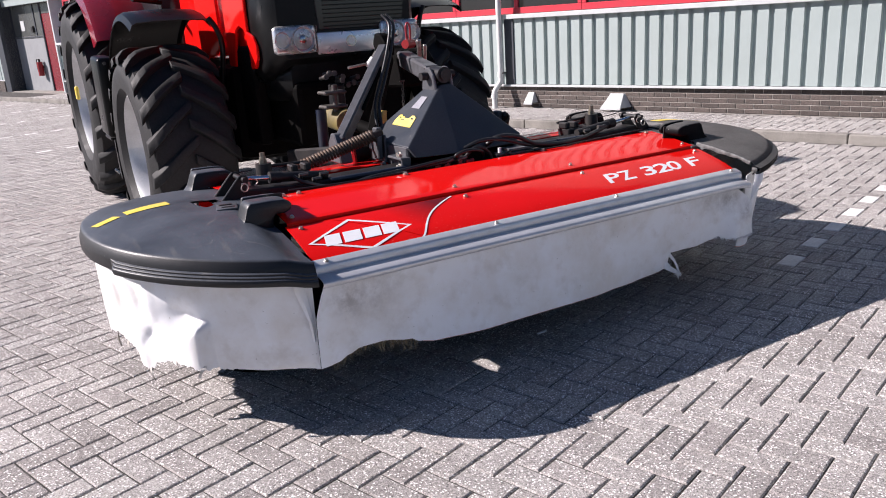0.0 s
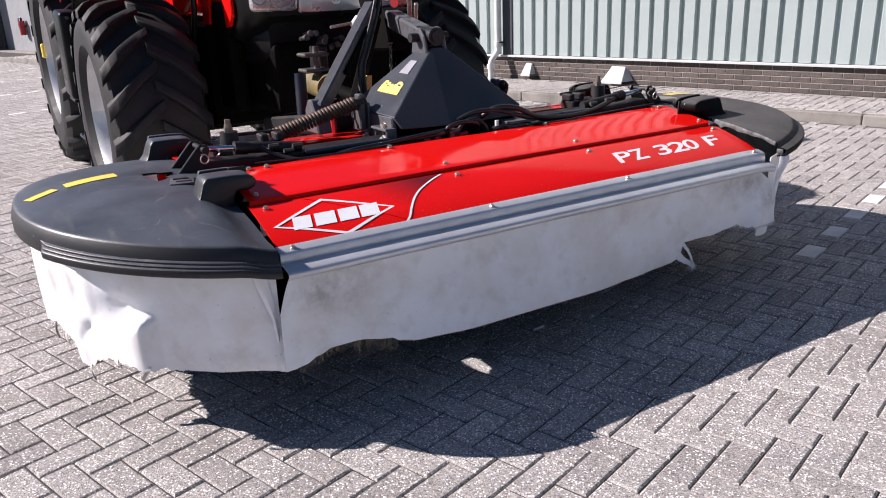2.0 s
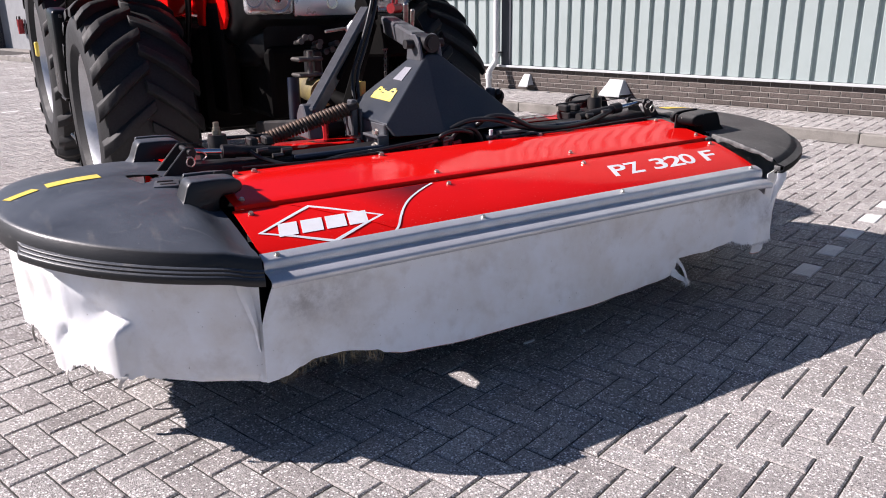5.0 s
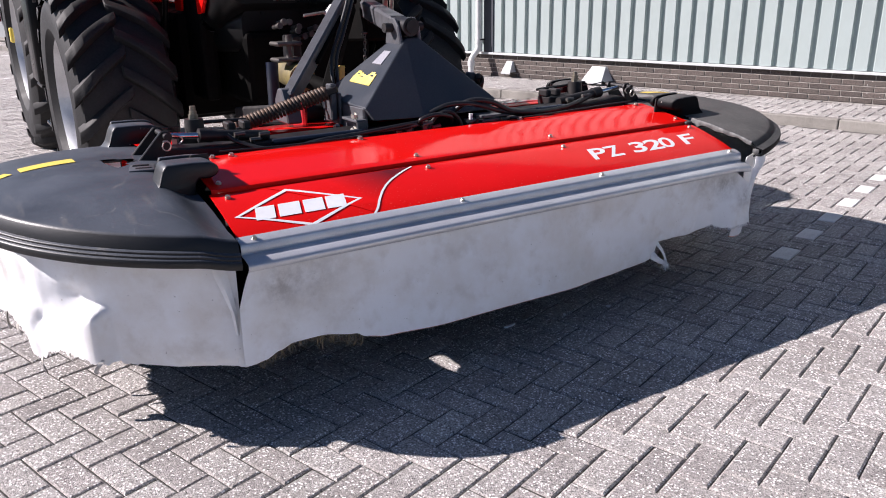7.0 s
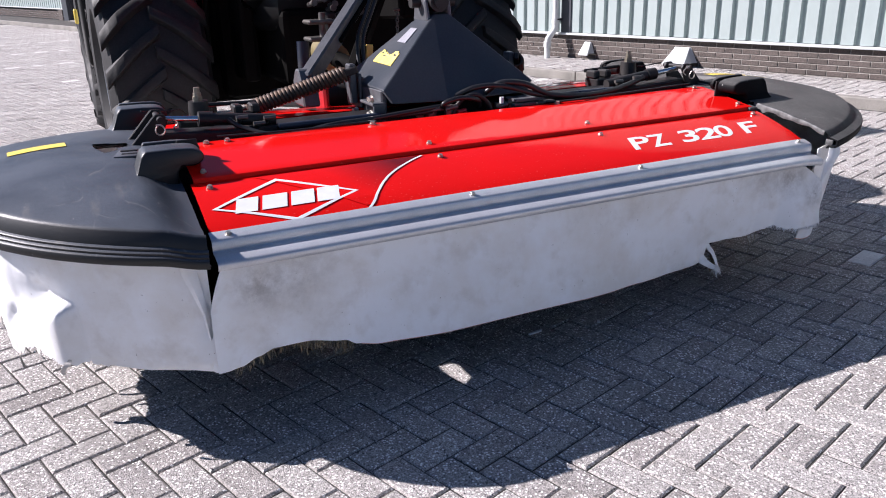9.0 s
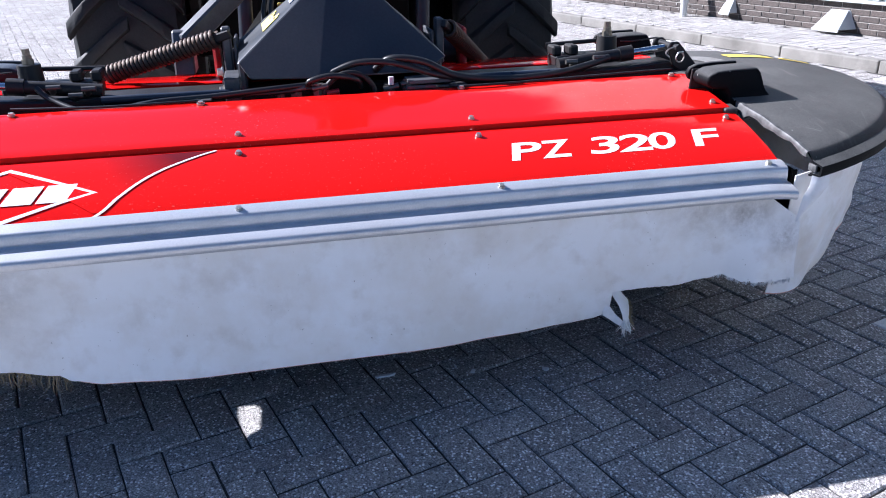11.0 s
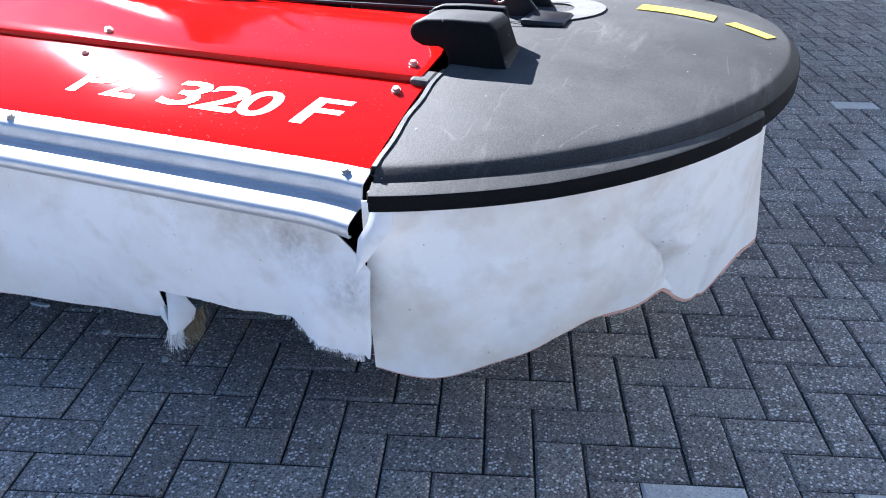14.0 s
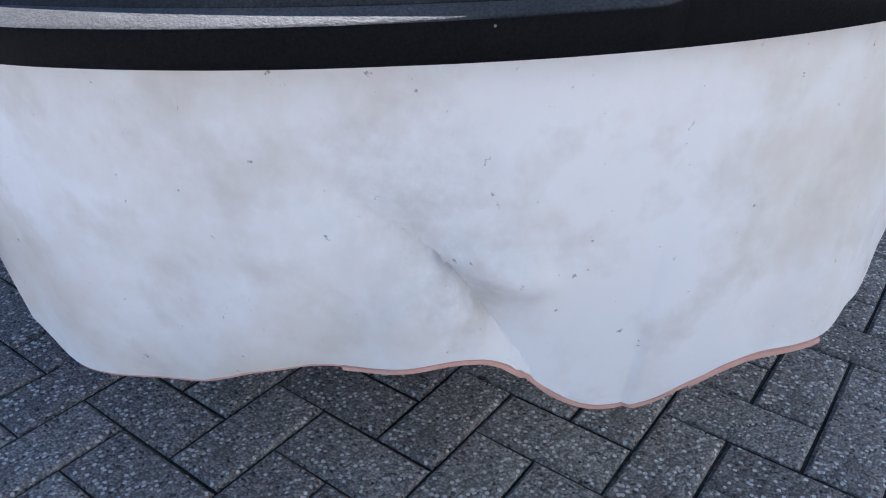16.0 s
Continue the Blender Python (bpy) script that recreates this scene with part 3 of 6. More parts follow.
part("plinth_bricks", (far_v, far_f), M_clay, wall, "dark brown plinth brickwork", kind="stuff")

# red-framed window band above the sill
for k in range(13):
    v0 = -8.0 + k * 2.3
    win = thing("window_%d" % (k + 1), yard(WALL_U, v0, SILL_Z + 0.04), "dark fixed window in a red frame", "window", "hall windows", "structure")
    bm = bmesh.new()
    frame_z0, frame_z1 = SILL_Z + 0.04, 2.6
    for a, b, c, d in ((0.0, 2.3, frame_z0, frame_z0 + 0.09), (0.0, 2.3, frame_z1 - 0.09, frame_z1), (0.0, 0.07, frame_z0 + 0.09, frame_z1 - 0.09), (2.23, 2.3, frame_z0 + 0.09, frame_z1 - 0.09), (1.1, 1.17, frame_z0 + 0.09, frame_z1 - 0.09)):
        box(bm, yard(WALL_U + 0.1, v0 + (a + b) / 2, (c + d) / 2), (0.08, b - a - 0.002, d - c), YARD, 0.006)
    part("window_frame", bm, M_redframe, win, "red-painted frame")
    for a, b in ((0.07, 1.1), (1.17, 2.23)):
        part("pane", wall_block(WALL_U + 0.09, WALL_U + 0.11, v0 + a, v0 + b, frame_z0 + 0.09, frame_z1 - 0.09), M_pane, win)

# rain pipe in front of the wall
pipe_v = 7.13
rain_pipe = thing("rain_pipe", yard(WALL_U - 0.12, pipe_v, PAVE_Z), "white plastic rain pipe with an offset bend by the wall", "pipe")
foot = [yard(WALL_U - 0.22, pipe_v + 0.05, PAVE_Z - 0.02), yard(WALL_U - 0.22, pipe_v + 0.05, 0.30), yard(WALL_U - 0.205, pipe_v + 0.043, 0.37), yard(WALL_U - 0.125, pipe_v + 0.008, 0.48), yard(WALL_U - 0.11, pipe_v, 0.56), yard(WALL_U - 0.11, pipe_v, 0.7), yard(WALL_U - 0.11, pipe_v, 3.4)]
part("pipe", tube(smooth_line(foot, 6), 0.042, 16), M_pipe, rain_pipe, smooth=40)
for z, out, along_v in ((0.29, 0.22, 0.05), (0.60, 0.11, 0.0)):
    part("collar", rod(bmesh.new(), yard(WALL_U - out, pipe_v + along_v, z - 0.035), yard(WALL_U - out, pipe_v + along_v, z + 0.035), 0.053, 18), M_pipe, rain_pipe, smooth=40)
part("clamp", box(bmesh.new(), yard(WALL_U - 0.06, pipe_v, 0.62), (0.15, 0.11, 0.02), YARD, 0.003), M_steel, rain_pipe)
post = part("corner_post", wall_block(WALL_U - 0.03, WALL_U + 0.03, pipe_v - 0.20, pipe_v - 0.03, PLINTH_Z + 0.03, SILL_Z - 0.03, 0.004), M_darkframe, wall, "dark steel post in the cladding")


def vent_hood(v, wide, deep, high, label):
    """A sheet-metal hood sloping out from the plinth, open below."""
    z1 = PAVE_Z + 0.23
    hood = thing("vent_hood", yard(WALL_U, v, PAVE_Z + 0.1), label, "vent", "plinth vents")
    w = wide / 2
    top = [yard(WALL_U - 0.02, v - w * 0.45, z1), yard(WALL_U - 0.02, v + w * 0.45, z1)]
    lip = [yard(WALL_U - deep, v - w * 0.72, z1 - high), yard(WALL_U - deep, v + w * 0.72, z1 - high)]
    back = [yard(WALL_U - 0.002, v - w, z1 - high), yard(WALL_U - 0.002, v + w, z1 - high), yard(WALL_U - 0.002, v - w * 0.55, z1), yard(WALL_U - 0.002, v + w * 0.55, z1)]
    pts = top + lip + back
    faces = [(0, 1, 3, 2), (0, 2, 4, 6), (1, 7, 5, 3), (0, 6, 7, 1), (2, 3, 5, 4), (4, 5, 7, 6)]
    part("hood", solid((pts, faces), 0.004), M_trim, hood)
    part("flange", box(bmesh.new(), yard(WALL_U - deep + 0.002, v, z1 - high - 0.012), (0.012, 0.72 * wide + 0.01, 0.024), YARD, 0.002), M_trim, hood)


vent_hood(6.64, 0.21, 0.12, 0.15, "small white sheet-metal vent hood on the plinth")
vent_hood(5.20, 0.42, 0.22, 0.18, "wide white sheet-metal vent hood on the plinth")

# recessed entrance far along the wall
door_v = (DOOR_LO + DOOR_HI) / 2
BACK = WALL_U + 0.35
entrance = thing("door_1", yard(BACK, door_v, PAVE_Z), "grey and dark red service doors in a shallow recess of the wall", "door", kind="structure")
part("jamb", wall_block(WALL_U - 0.06, BACK, DOOR_LO - 0.05, DOOR_LO + 0.03, 0.0, 2.9, 0.006), M_trim, entrance, "white steel jamb")
part("lintel", wall_block(WALL_U, BACK + 0.1, DOOR_LO - 0.05, DOOR_HI, 2.9, 3.0), M_darkframe, entrance)
part("floor_slab", wall_block(WALL_U - 0.02, BACK + 0.1, DOOR_LO, DOOR_HI, 0.0, PAVE_Z + 0.004), M_kerb, entrance)
part("ramp", solid(prism([yard(WALL_U - 0.9, DOOR_LO - 0.4, 0.012), yard(WALL_U - 0.02, DOOR_LO, PAVE_Z + 0.004), yard(WALL_U - 0.02, DOOR_HI, PAVE_Z + 0.004), yard(WALL_U - 0.9, DOOR_HI - 0.8, 0.012)], (0, 0, -0.06), (0, 0, 0))), M_kerb, entrance, "pale concrete ramp")
part("corner_column", wall_block(WALL_U - 0.08, BACK + 0.1, DOOR_HI, DOOR_HI + 0.42, 0.0, 2.9, 0.01), M_darkframe, entrance, "dark steel corner column")
part("column_base", wall_block(WALL_U - 0.1, WALL_U + 0.2, DOOR_HI + 0.43, DOOR_HI + 0.8, 0.0, PLINTH_Z, 0.01), M_clay, entrance, "dark brick pier")
leaf = part("door_leaf", wall_block(BACK, BACK + 0.06, 24.10, DOOR_HI, PAVE_Z, 1.64, 0.006), M_greydoor, entrance, "grey door panel")
part("door_rail", wall_block(BACK - 0.02, BACK + 0.06, 24.10, DOOR_HI, 1.644, 1.70, 0.006), M_darkframe, entrance)
part("door_light", wall_block(BACK, BACK + 0.06, 24.10, DOOR_HI, 1.704, 2.9, 0.006), M_greyglass, entrance, "dull upper glazing")
part("glazing_bar", wall_block(BACK - 0.02, BACK - 0.002, 24.52, 24.58, 1.704, 2.9, 0.004), M_darkframe, entrance)
part("notice", wall_block(BACK - 0.012, BACK - 0.004, 25.32, 25.58, 1.86, 2.16), M_trim, entrance, "pale notice sheet")
part("key_box", wall_block(BACK - 0.05, BACK - 0.004, 24.68, 24.80, 1.80, 1.98, 0.006), M_steel, entrance, "small wall box")
part("red_door", wall_block(BACK, BACK + 0.06, DOOR_LO + 0.03, 24.04, PAVE_Z, 2.3, 0.006), M_maroon, entrance, "dark red door leaf")
part("door_light", wall_block(BACK, BACK + 0.06, DOOR_LO + 0.03, 24.04, 2.304, 2.9, 0.006), M_greyglass, entrance)
part("door_post", wall_block(BACK - 0.03, BACK + 0.06, 24.042, 24.098, PAVE_Z, 2.9, 0.006), M_darkframe, entrance)
extinguisher = thing("fire_extinguisher", yard(BACK - 0.1, 24.55, 0.55), "red fire extinguisher hung on the grey door panel", "extinguisher")
part("bottle", rod(bmesh.new(), yard(BACK - 0.1, 24.55, 0.55), yard(BACK - 0.1, 24.55, 0.95), 0.08, 20), M_brightred, extinguisher, smooth=40)
part("valve", rod(bmesh.new(), yard(BACK - 0.1, 24.55, 0.95), yard(BACK - 0.1, 24.55, 1.03), 0.03, 12), M_steel, extinguisher, smooth=40)
part("discharge_hose", tube(smooth_line([yard(BACK - 0.1, 24.55, 1.03), yard(BACK - 0.12, 24.67, 1.02), yard(BACK - 0.12, 24.71, 0.8), yard(BACK - 0.12, 24.65, 0.56)], 6), 0.014, 8), M_hose, extinguisher, smooth=60)
part("bracket", box(bmesh.new(), yard(BACK - 0.04, 24.55, 0.8), (0.08, 0.1, 0.06), YARD, 0.004), M_steel, extinguisher)

# ---- the front mower ----
MX = 2.057                       # middle of the machine
PAN = 1.157                      # half length of the middle panels
mower = thing("front_mower", (MX, 3.07, 0.0), "red front drum mower with black side covers and torn white skirt", "mower")
CX, CY, RIM = 1.003, 3.083, 0.835 # side cover: middle offset, y, radius


def mirror(p, s):
    """A place given for the machine's right half, moved to side s."""
    return Vector((MX + s * p[0], p[1], p[2]))


def ribbon(profile, x0, x1, thick=0.004, n=2):
    """A sheet of one (y, z) profile between x0 and x1."""
    return sheet([[Vector((x0 + (x1 - x0) * k / n, y, z)) for y, z in profile] for k in range(n + 1)], thick)


FRONT = [(2.328, 0.640), (2.341, 0.6485), (2.40, 0.6745), (2.48, 0.7005), (2.53, 0.7155), (2.565, 0.7245), (2.602, 0.733), (2.606, 0.726)]
TOP = [(2.604, 0.728), (2.606, 0.746), (2.612, 0.7485), (2.65, 0.754), (2.74, 0.7705), (2.84, 0.787), (2.90, 0.795), (2.925, 0.793), (2.93, 0.77)]
front_panel = part("front_panel", ribbon(FRONT, MX - PAN, MX + PAN), M_red, mower, "glossy red front sheet", 30)
top_panel = part("top_panel", ribbon(TOP, MX - PAN + 0.01, MX + PAN - 0.01), M_red, mower, "glossy red top sheet", 30)
REAR = [(3.28, 0.74), (3.285, 0.785), (3.30, 0.79), (3.55, 0.77), (3.72, 0.70), (3.76, 0.60)]
part("rear_panel", ribbon(REAR, MX - 1.21, MX + 1.21), M_red, mower, "red rear sheet", 30)

# aluminium front rail with two ridges
RAIL = [(2.347, 0.654), (2.339, 0.652), (2.315, 0.644), (2.309, 0.6405), (2.307, 0.6355), (2.3045, 0.6165), (2.3055, 0.6105), (2.3025, 0.6075), (2.297, 0.6065), (2.291, 0.607), (2.285, 0.6063), (2.253, 0.5985), (2.246, 0.594), (2.2435, 0.588), (2.245, 0.578), (2.248, 0.572), (2.257, 0.5695)]
rows = []
for x in [MX - PAN - 0.004 + 0.19 * k for k in range(12)] + [MX + PAN - 0.11 + 0.0115 * k for k in range(11)]:
    bent = max(0.0, (x - MX - PAN + 0.11) / 0.11) ** 2
    rows.append([Vector((x, y - 0.006 * bent, z - 0.006 * bent * min(1.0, (0.655 - z) / 0.07))) for y, z in RAIL])
rail = part("front_rail", sheet(rows, -0.003), M_alu, mower, "ridged aluminium edge rail", 40)
for x in (0.947, 1.717, 2.391, 3.173):
    bm = bmesh.new()
    hex_bolt(bm, (x, 2.327, 0.649), (0, -0.3, 0.95), 0.0068)
    part("bolt", bm, M_zinc, rail)
for x in (0.949, 1.719, 2.389, 3.168):
    bm = bmesh.new()
    hex_bolt(bm, (x, 2.562, 0.7265), (0, -0.32, 0.95))
    part("bolt", bm, M_zinc, front_panel)
    bm = bmesh.new()
    hex_bolt(bm, (x, 2.648, 0.7565), (0, -0.18, 0.98))
    part("bolt", bm, M_zinc, top_panel)

# inner frame below the sheets, with unseen black deck and strips added to block light
part("inner_frame", box(bmesh.new(), (MX, 3.14, 0.64), (2 * PAN + 0.1, 0.18, 0.16), None, 0.02), M_shadegrime, mower)
part("deck_plate", box(bmesh.new(), (MX + 0.10, 3.06, 0.552), (2.1, 1.30, 0.012), None, 0.004), M_shadegrime, mower, "unseen black deck added to block light")
part("closing_strip", box(bmesh.new(), (MX, 2.98, 0.735), (2 * PAN - 0.03, 0.17, 0.012), None, 0.002), M_shadegrime, mower)
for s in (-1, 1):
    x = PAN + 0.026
    part("end_strip", box(bmesh.new(), mirror((x, 2.60, 0.43), s), (0.13, 0.45, 0.02), None, 0.003), M_shadegrime, mower)
    part("end_strip", box(bmesh.new(), mirror((x, 3.03, 0.50), s), (0.13, 0.15, 0.02), None, 0.003), M_shadegrime, mower)
    part("gap_strip", box(bmesh.new(), mirror((PAN - 0.045, 2.88, 0.705), s), (0.22, 0.42, 0.01), None, 0.002), M_shadegrime, mower)
    # Dark plates added so the gaps look as black as their shade.
    part("inner_wall", box(bmesh.new(), mirror((PAN + 0.055, 2.60, 0.47), s), (0.012, 0.50, 0.30), None, 0.003), M_shadegrime, mower)
    part("corner_plate", box(bmesh.new(), mirror((1.165, 2.365, 0.48), s), (0.15, 0.008, 0.26), None, 0.002), M_shadegrime, mower)
    part("end_bracket", box(bmesh.new(), mirror((PAN - 0.02, 2.42, 0.60), s), (0.02, 0.20, 0.09), None, 0.003), M_shadegrime, mower)
for x in (-1.13, -0.4, 0.4, 1.13):
    bm = rod(bmesh.new(), (MX + x, CY + 0.06, 0.10), (MX + x, CY + 0.06, 0.56), 0.17, 28)
    rod(bm, (MX + x, CY + 0.06, 0.0), (MX + x, CY + 0.06, 0.07), 0.20, 28)
    rod(bm, (MX + x, CY + 0.06, 0.07), (MX + x, CY + 0.06, 0.10), 0.24, 28, 0.18)
    drum = part("cutting_drum", bm, M_shadegrime, mower, smooth=40)
    # Unseen discs, added to darken the ground below the mower.
    wide = 0.38 if abs(x) < 1 else 0.27
    bm = rod(bmesh.new(), (MX + x, CY, 0.050), (MX + x, CY, 0.066), wide, 40, wide - 0.02)
    part("cutting_disc", bm, M_shadegrime, drum, "black cutting disc added unseen to shade the ground", 40)


# ---- side covers ----
def cover_rim(a):
    """Outline of the cover seen from above, from the middle of the machine, at angle a."""
    c, n = math.cos(a), math.sin(a)
    r = RIM * (abs(c) ** 2.13 + abs(n) ** 2.13) ** (-1 / 2.13)
    return CX + r * c, CY + r * n


AX, AY, EDGE_Z, DOME, RISE = 1.165, CY, 0.688, 0.095, 0.094


def rise(x):
    """The covers tilt up outwards."""
    return RISE * (x - 1.213)


def sag(s, x, y):
    """The worn cover hangs down along the front of its inner edge."""
    if s > 0:
        return 0.0
    u, v = min(max((1.295 - x) / 0.10, 0.0), 1.0), min(max((2.95 - y) / 0.25, 0.0), 1.0)
    return -0.036 * u * u * (3 - 2 * u) * v * v * (3 - 2 * v)


# rim and bumper sections (outwards, upwards); the other cover hangs lower on its worn mounts
RIM_SHAPE = {1: ((-0.014, 0.003), (-0.009, 0.000), (-0.005, -0.004), (0.011, -0.017), (0.014, -0.022), (0.015, -0.056), (0.012, -0.062), (0.0, -0.064)),
             -1: ((-0.014, 0.003), (-0.009, 0.000), (-0.005, -0.005), (0.004, -0.036), (0.006, -0.050), (0.006, -0.078), (0.003, -0.084), (-0.008, -0.086))}
BUMPER_SHAPE = {1: ((0.008, -0.016), (0.014, -0.0185), (0.038, -0.0245), (0.042, -0.0265), (0.0435, -0.031), (0.042, -0.052), (0.038, -0.057), (0.006, -0.058)),
                -1: ((0.002, -0.040), (0.012, -0.042), (0.0145, -0.0445), (0.0145, -0.050), (0.0205, -0.052), (0.0230, -0.0545), (0.0230, -0.0600), (0.0285, -0.062), (0.031, -0.0655), (0.031, -0.079), (0.027, -0.087), (0.0, -0.090))}


def side_cover(s, hole=None):
    n, a0, a1 = 84, radians(-76.2 if s > 0 else -77.8), radians(75.5)
    rows = []
    qs = (0.02, 0.1, 0.18, 0.26, 0.34, 0.42, 0.5, 0.6, 0.7, 0.8, 0.88, 0.94, 0.97)
    for k in range(n + 1):
        a = a0 + (a1 - a0) * k / n
        x, y = cover_rim(a)
        ux, uy = math.cos(a), math.sin(a)
        row = []
        for q in qs:
            px = AX + (x - AX) * q
            py = AY + (y - AY) * q
            row.append(mirror((px, py, EDGE_Z + rise(px) + DOME * (1 - q ** 2.4) + sag(s, px, py) * (1.0 if q < 0.9 else 0.7)), s))
        for out, z in RIM_SHAPE[s]:
            row.append(mirror((x + out * ux, y + out * uy, EDGE_Z + rise(x) + z + 0.45 * sag(s, x, y)), s))
        rows.append(row)
    if s < 0:
        rows = rows[::-1]
    bm = sheet(rows, -0.006)
    if hole:
        h = mirror((*hole, 0.79), s)
        gone = [f for f in bm.faces if ((f.calc_center_median().x - h.x) / 0.045) ** 2 + ((f.calc_center_median().y - h.y) / 0.075) ** 2 < 1 and f.calc_center_median().z > 0.74]
        bmesh.ops.delete(bm, geom=gone, context="FACES")
    return part("side_cover", bm, M_plastic if s > 0 else M_skycleanplastic, mower, "domed black plastic side cover", 35)


def cover_height(x, y):
    """Top of the cover at an offset from the machine's middle."""
    d = math.hypot(x - AX, y - AY)
    a = math.atan2(y - AY, x - AX)
    lo, hi = 0.0, 2.0
    for _ in range(40):
        m = (lo + hi) / 2
        px, py = AX + m * math.cos(a), AY + m * math.sin(a)
        rx, ry = cover_rim(math.atan2(py - CY, px - CX))
        inside = math.hypot(px - CX, py - CY) < math.hypot(rx - CX, ry - CY)
        lo, hi = (m, hi) if inside else (lo, m)
    return EDGE_Z + rise(x) + DOME * (1 - min(d / lo, 1.0) ** 2.4)


def bumper_strip(s, cover):
    rows = []
    for k in range(61):
        a = radians((-76.4 if s > 0 else -78.0) + (53.4 if s > 0 else 55.0) * k / 60)
        x, y = cover_rim(a)
        end = min(1.0, (60 - k) / 3) if s < 0 else min(1.0, (60 - k) / 3) * (1.0 - 0.42 * min(max((k - 22) / 30, 0.0), 1.0))
        ux, uy = math.cos(a), math.sin(a)
        rows.append([mirror((x + (0.006 + (out - 0.006) * end) * ux, y + (0.006 + (out - 0.006) * end) * uy, EDGE_Z + rise(x) + z + 0.3 * sag(s, x, y)), s) for out, z in BUMPER_SHAPE[s]])
    if s < 0:
        rows = rows[::-1]
    part("bumper_strip", sheet(rows, -0.006), M_plastic if s > 0 else M_skycleanplastic, cover, "black rubber bumper strip", 40)


def sticker(s, cover, a, b, y0, wide, material=None, name="sticker", label="yellow reflective sticker"):
    """A strip laid on the cover from offset a to b (x), with its slant."""
    rows = []
    for k in range(9):
        x = a[0] + (b[0] - a[0]) * k / 8
        y = a[1] + (b[1] - a[1]) * k / 8 + y0 * math.sin(math.pi * k / 8)
        dx, dy = b[0] - a[0], b[1] - a[1]
        ln = math.hypot(dx, dy)
        nx, ny = -dy / ln, dx / ln
        rows.append([mirror((x + w * nx, y + w * ny, cover_height(x + w * nx, y + w * ny) + 0.0025), s) for w in (-wide / 2, 0.0, wide / 2)])
    if s < 0:
        rows = rows[::-1]
    part(name, sheet(rows, 0.001), material or M_yellow, cover, label)


def lug(s, cover, y, deep=0.10):
    """A moulded bracket: a sloping foot on the cover and a slotted rounded nose over the red sheet."""
    side = [(1.338, 0.750), (1.314, 0.762), (1.297, 0.785), (1.279, 0.836), (1.266, 0.851), (1.180, 0.850), (1.128, 0.846), (1.104, 0.836), (1.094, 0.818), (1.102, 0.800), (1.125, 0.790), (1.165, 0.792), (1.178, 0.775), (1.180, 0.720), (1.300, 0.720)]
    side = [(x, z - (0.016 if s < 0 and y < 3.0 else 0.0)) for x, z in side]
    verts, faces = prism([mirror((x, y - deep / 2, z), s) for x, z in side], (0, 0, 0), (0, deep, 0))
    for k, v in enumerate(verts):
        foot = 0.016 if side[k % len(side)][0] > 1.305 else 0.005 if side[k % len(side)][0] > 1.29 else 0.0
        v.y += foot if k >= len(side) else -foot
    plastic = M_plastic if s > 0 else M_skycleanplastic
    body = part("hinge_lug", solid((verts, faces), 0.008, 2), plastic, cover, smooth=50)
    out = [mirror((x - 0.006, y + deep / 2 + 0.016, z + 0.004), s) for x, z in side[4:]]
    part("nose_cheek", solid(prism(out, (0, 0, 0), (0, 0.022, 0)), 0.005, 2), plastic, body, smooth=50)
    plate = [mirror((x, y + deep / 2 + 0.003, z), s) for x, z in ((1.098, 0.838), (1.16, 0.838), (1.185, 0.74), (1.09, 0.755))]
    part("hinge_plate", solid(prism(plate, (0, 0, 0), (0, 0.008, 0)), 0.002), M_steel, body)


covers = {}
for s in (-1, 1):
    cover = covers[s] = side_cover(s, (1.345, 3.035) if s < 0 else None)
    bumper_strip(s, cover)
    drop = 0.05 if s < 0 else 0.0
    sticker(s, cover, (1.475, 3.20 - drop), (1.655, 3.19 - drop), 0.004, 0.074)
    sticker(s, cover, (1.69, 3.175 - drop), (1.785, 3.13 - drop), 0.0, 0.050)
    lug(s, cover, 2.712)
    lug(s, cover, 3.50)
    if s < 0:
        continue
    # scuffed lip along the inner edge, with its block
    rx, ry = cover_rim(radians(-76.2))
    rows = []
    for k in range(15):
        q = 0.56 + 0.43 * k / 14
        px, py = AX + (rx - AX) * q - 0.001 + 0.002 * math.sin(37 * q), AY + (ry - AY) * q
        top = EDGE_Z + rise(px) + DOME * (1 - q ** 2.4)
        deep = 0.015 + 0.004 * math.sin(19 * q) + 0.003 * math.sin(61 * q) + (0.020 if k < 3 else 0.0)
        rows.append([mirror((px + d, py, top + z), s) for d, z in ((0.004, 0.0015), (-0.004, 0.001), (-0.0065, -0.003), (-0.0065, -deep), (-0.002, -deep - 0.002))])
    part("worn_lip", sheet(rows if s < 0 else rows[::-1], -0.002), M_wornedge, cover, "scuffed grey inner lip", 40)
    part("lip_block", box(bmesh.new(), mirror((1.148, 2.618, 0.733), s), (0.045, 0.05, 0.028), pose(0, 0, 0, 8, 0, 0), 0.006, 2), M_wornedge, cover, "scuffed grey block")
    part("lip_end", box(bmesh.new(), mirror((rx + 0.001, ry - 0.012, EDGE_Z - 0.038), s), (0.008, 0.034, 0.022), None, 0.0045, 2), M_wornedge, cover, "scuffed strip end", 40)


# ---- canvas skirts ----
def hanging(rows, thick, name, parent, label, material=M_canvas):
    return part(name, sheet(rows, thick), material, parent, label, 60)


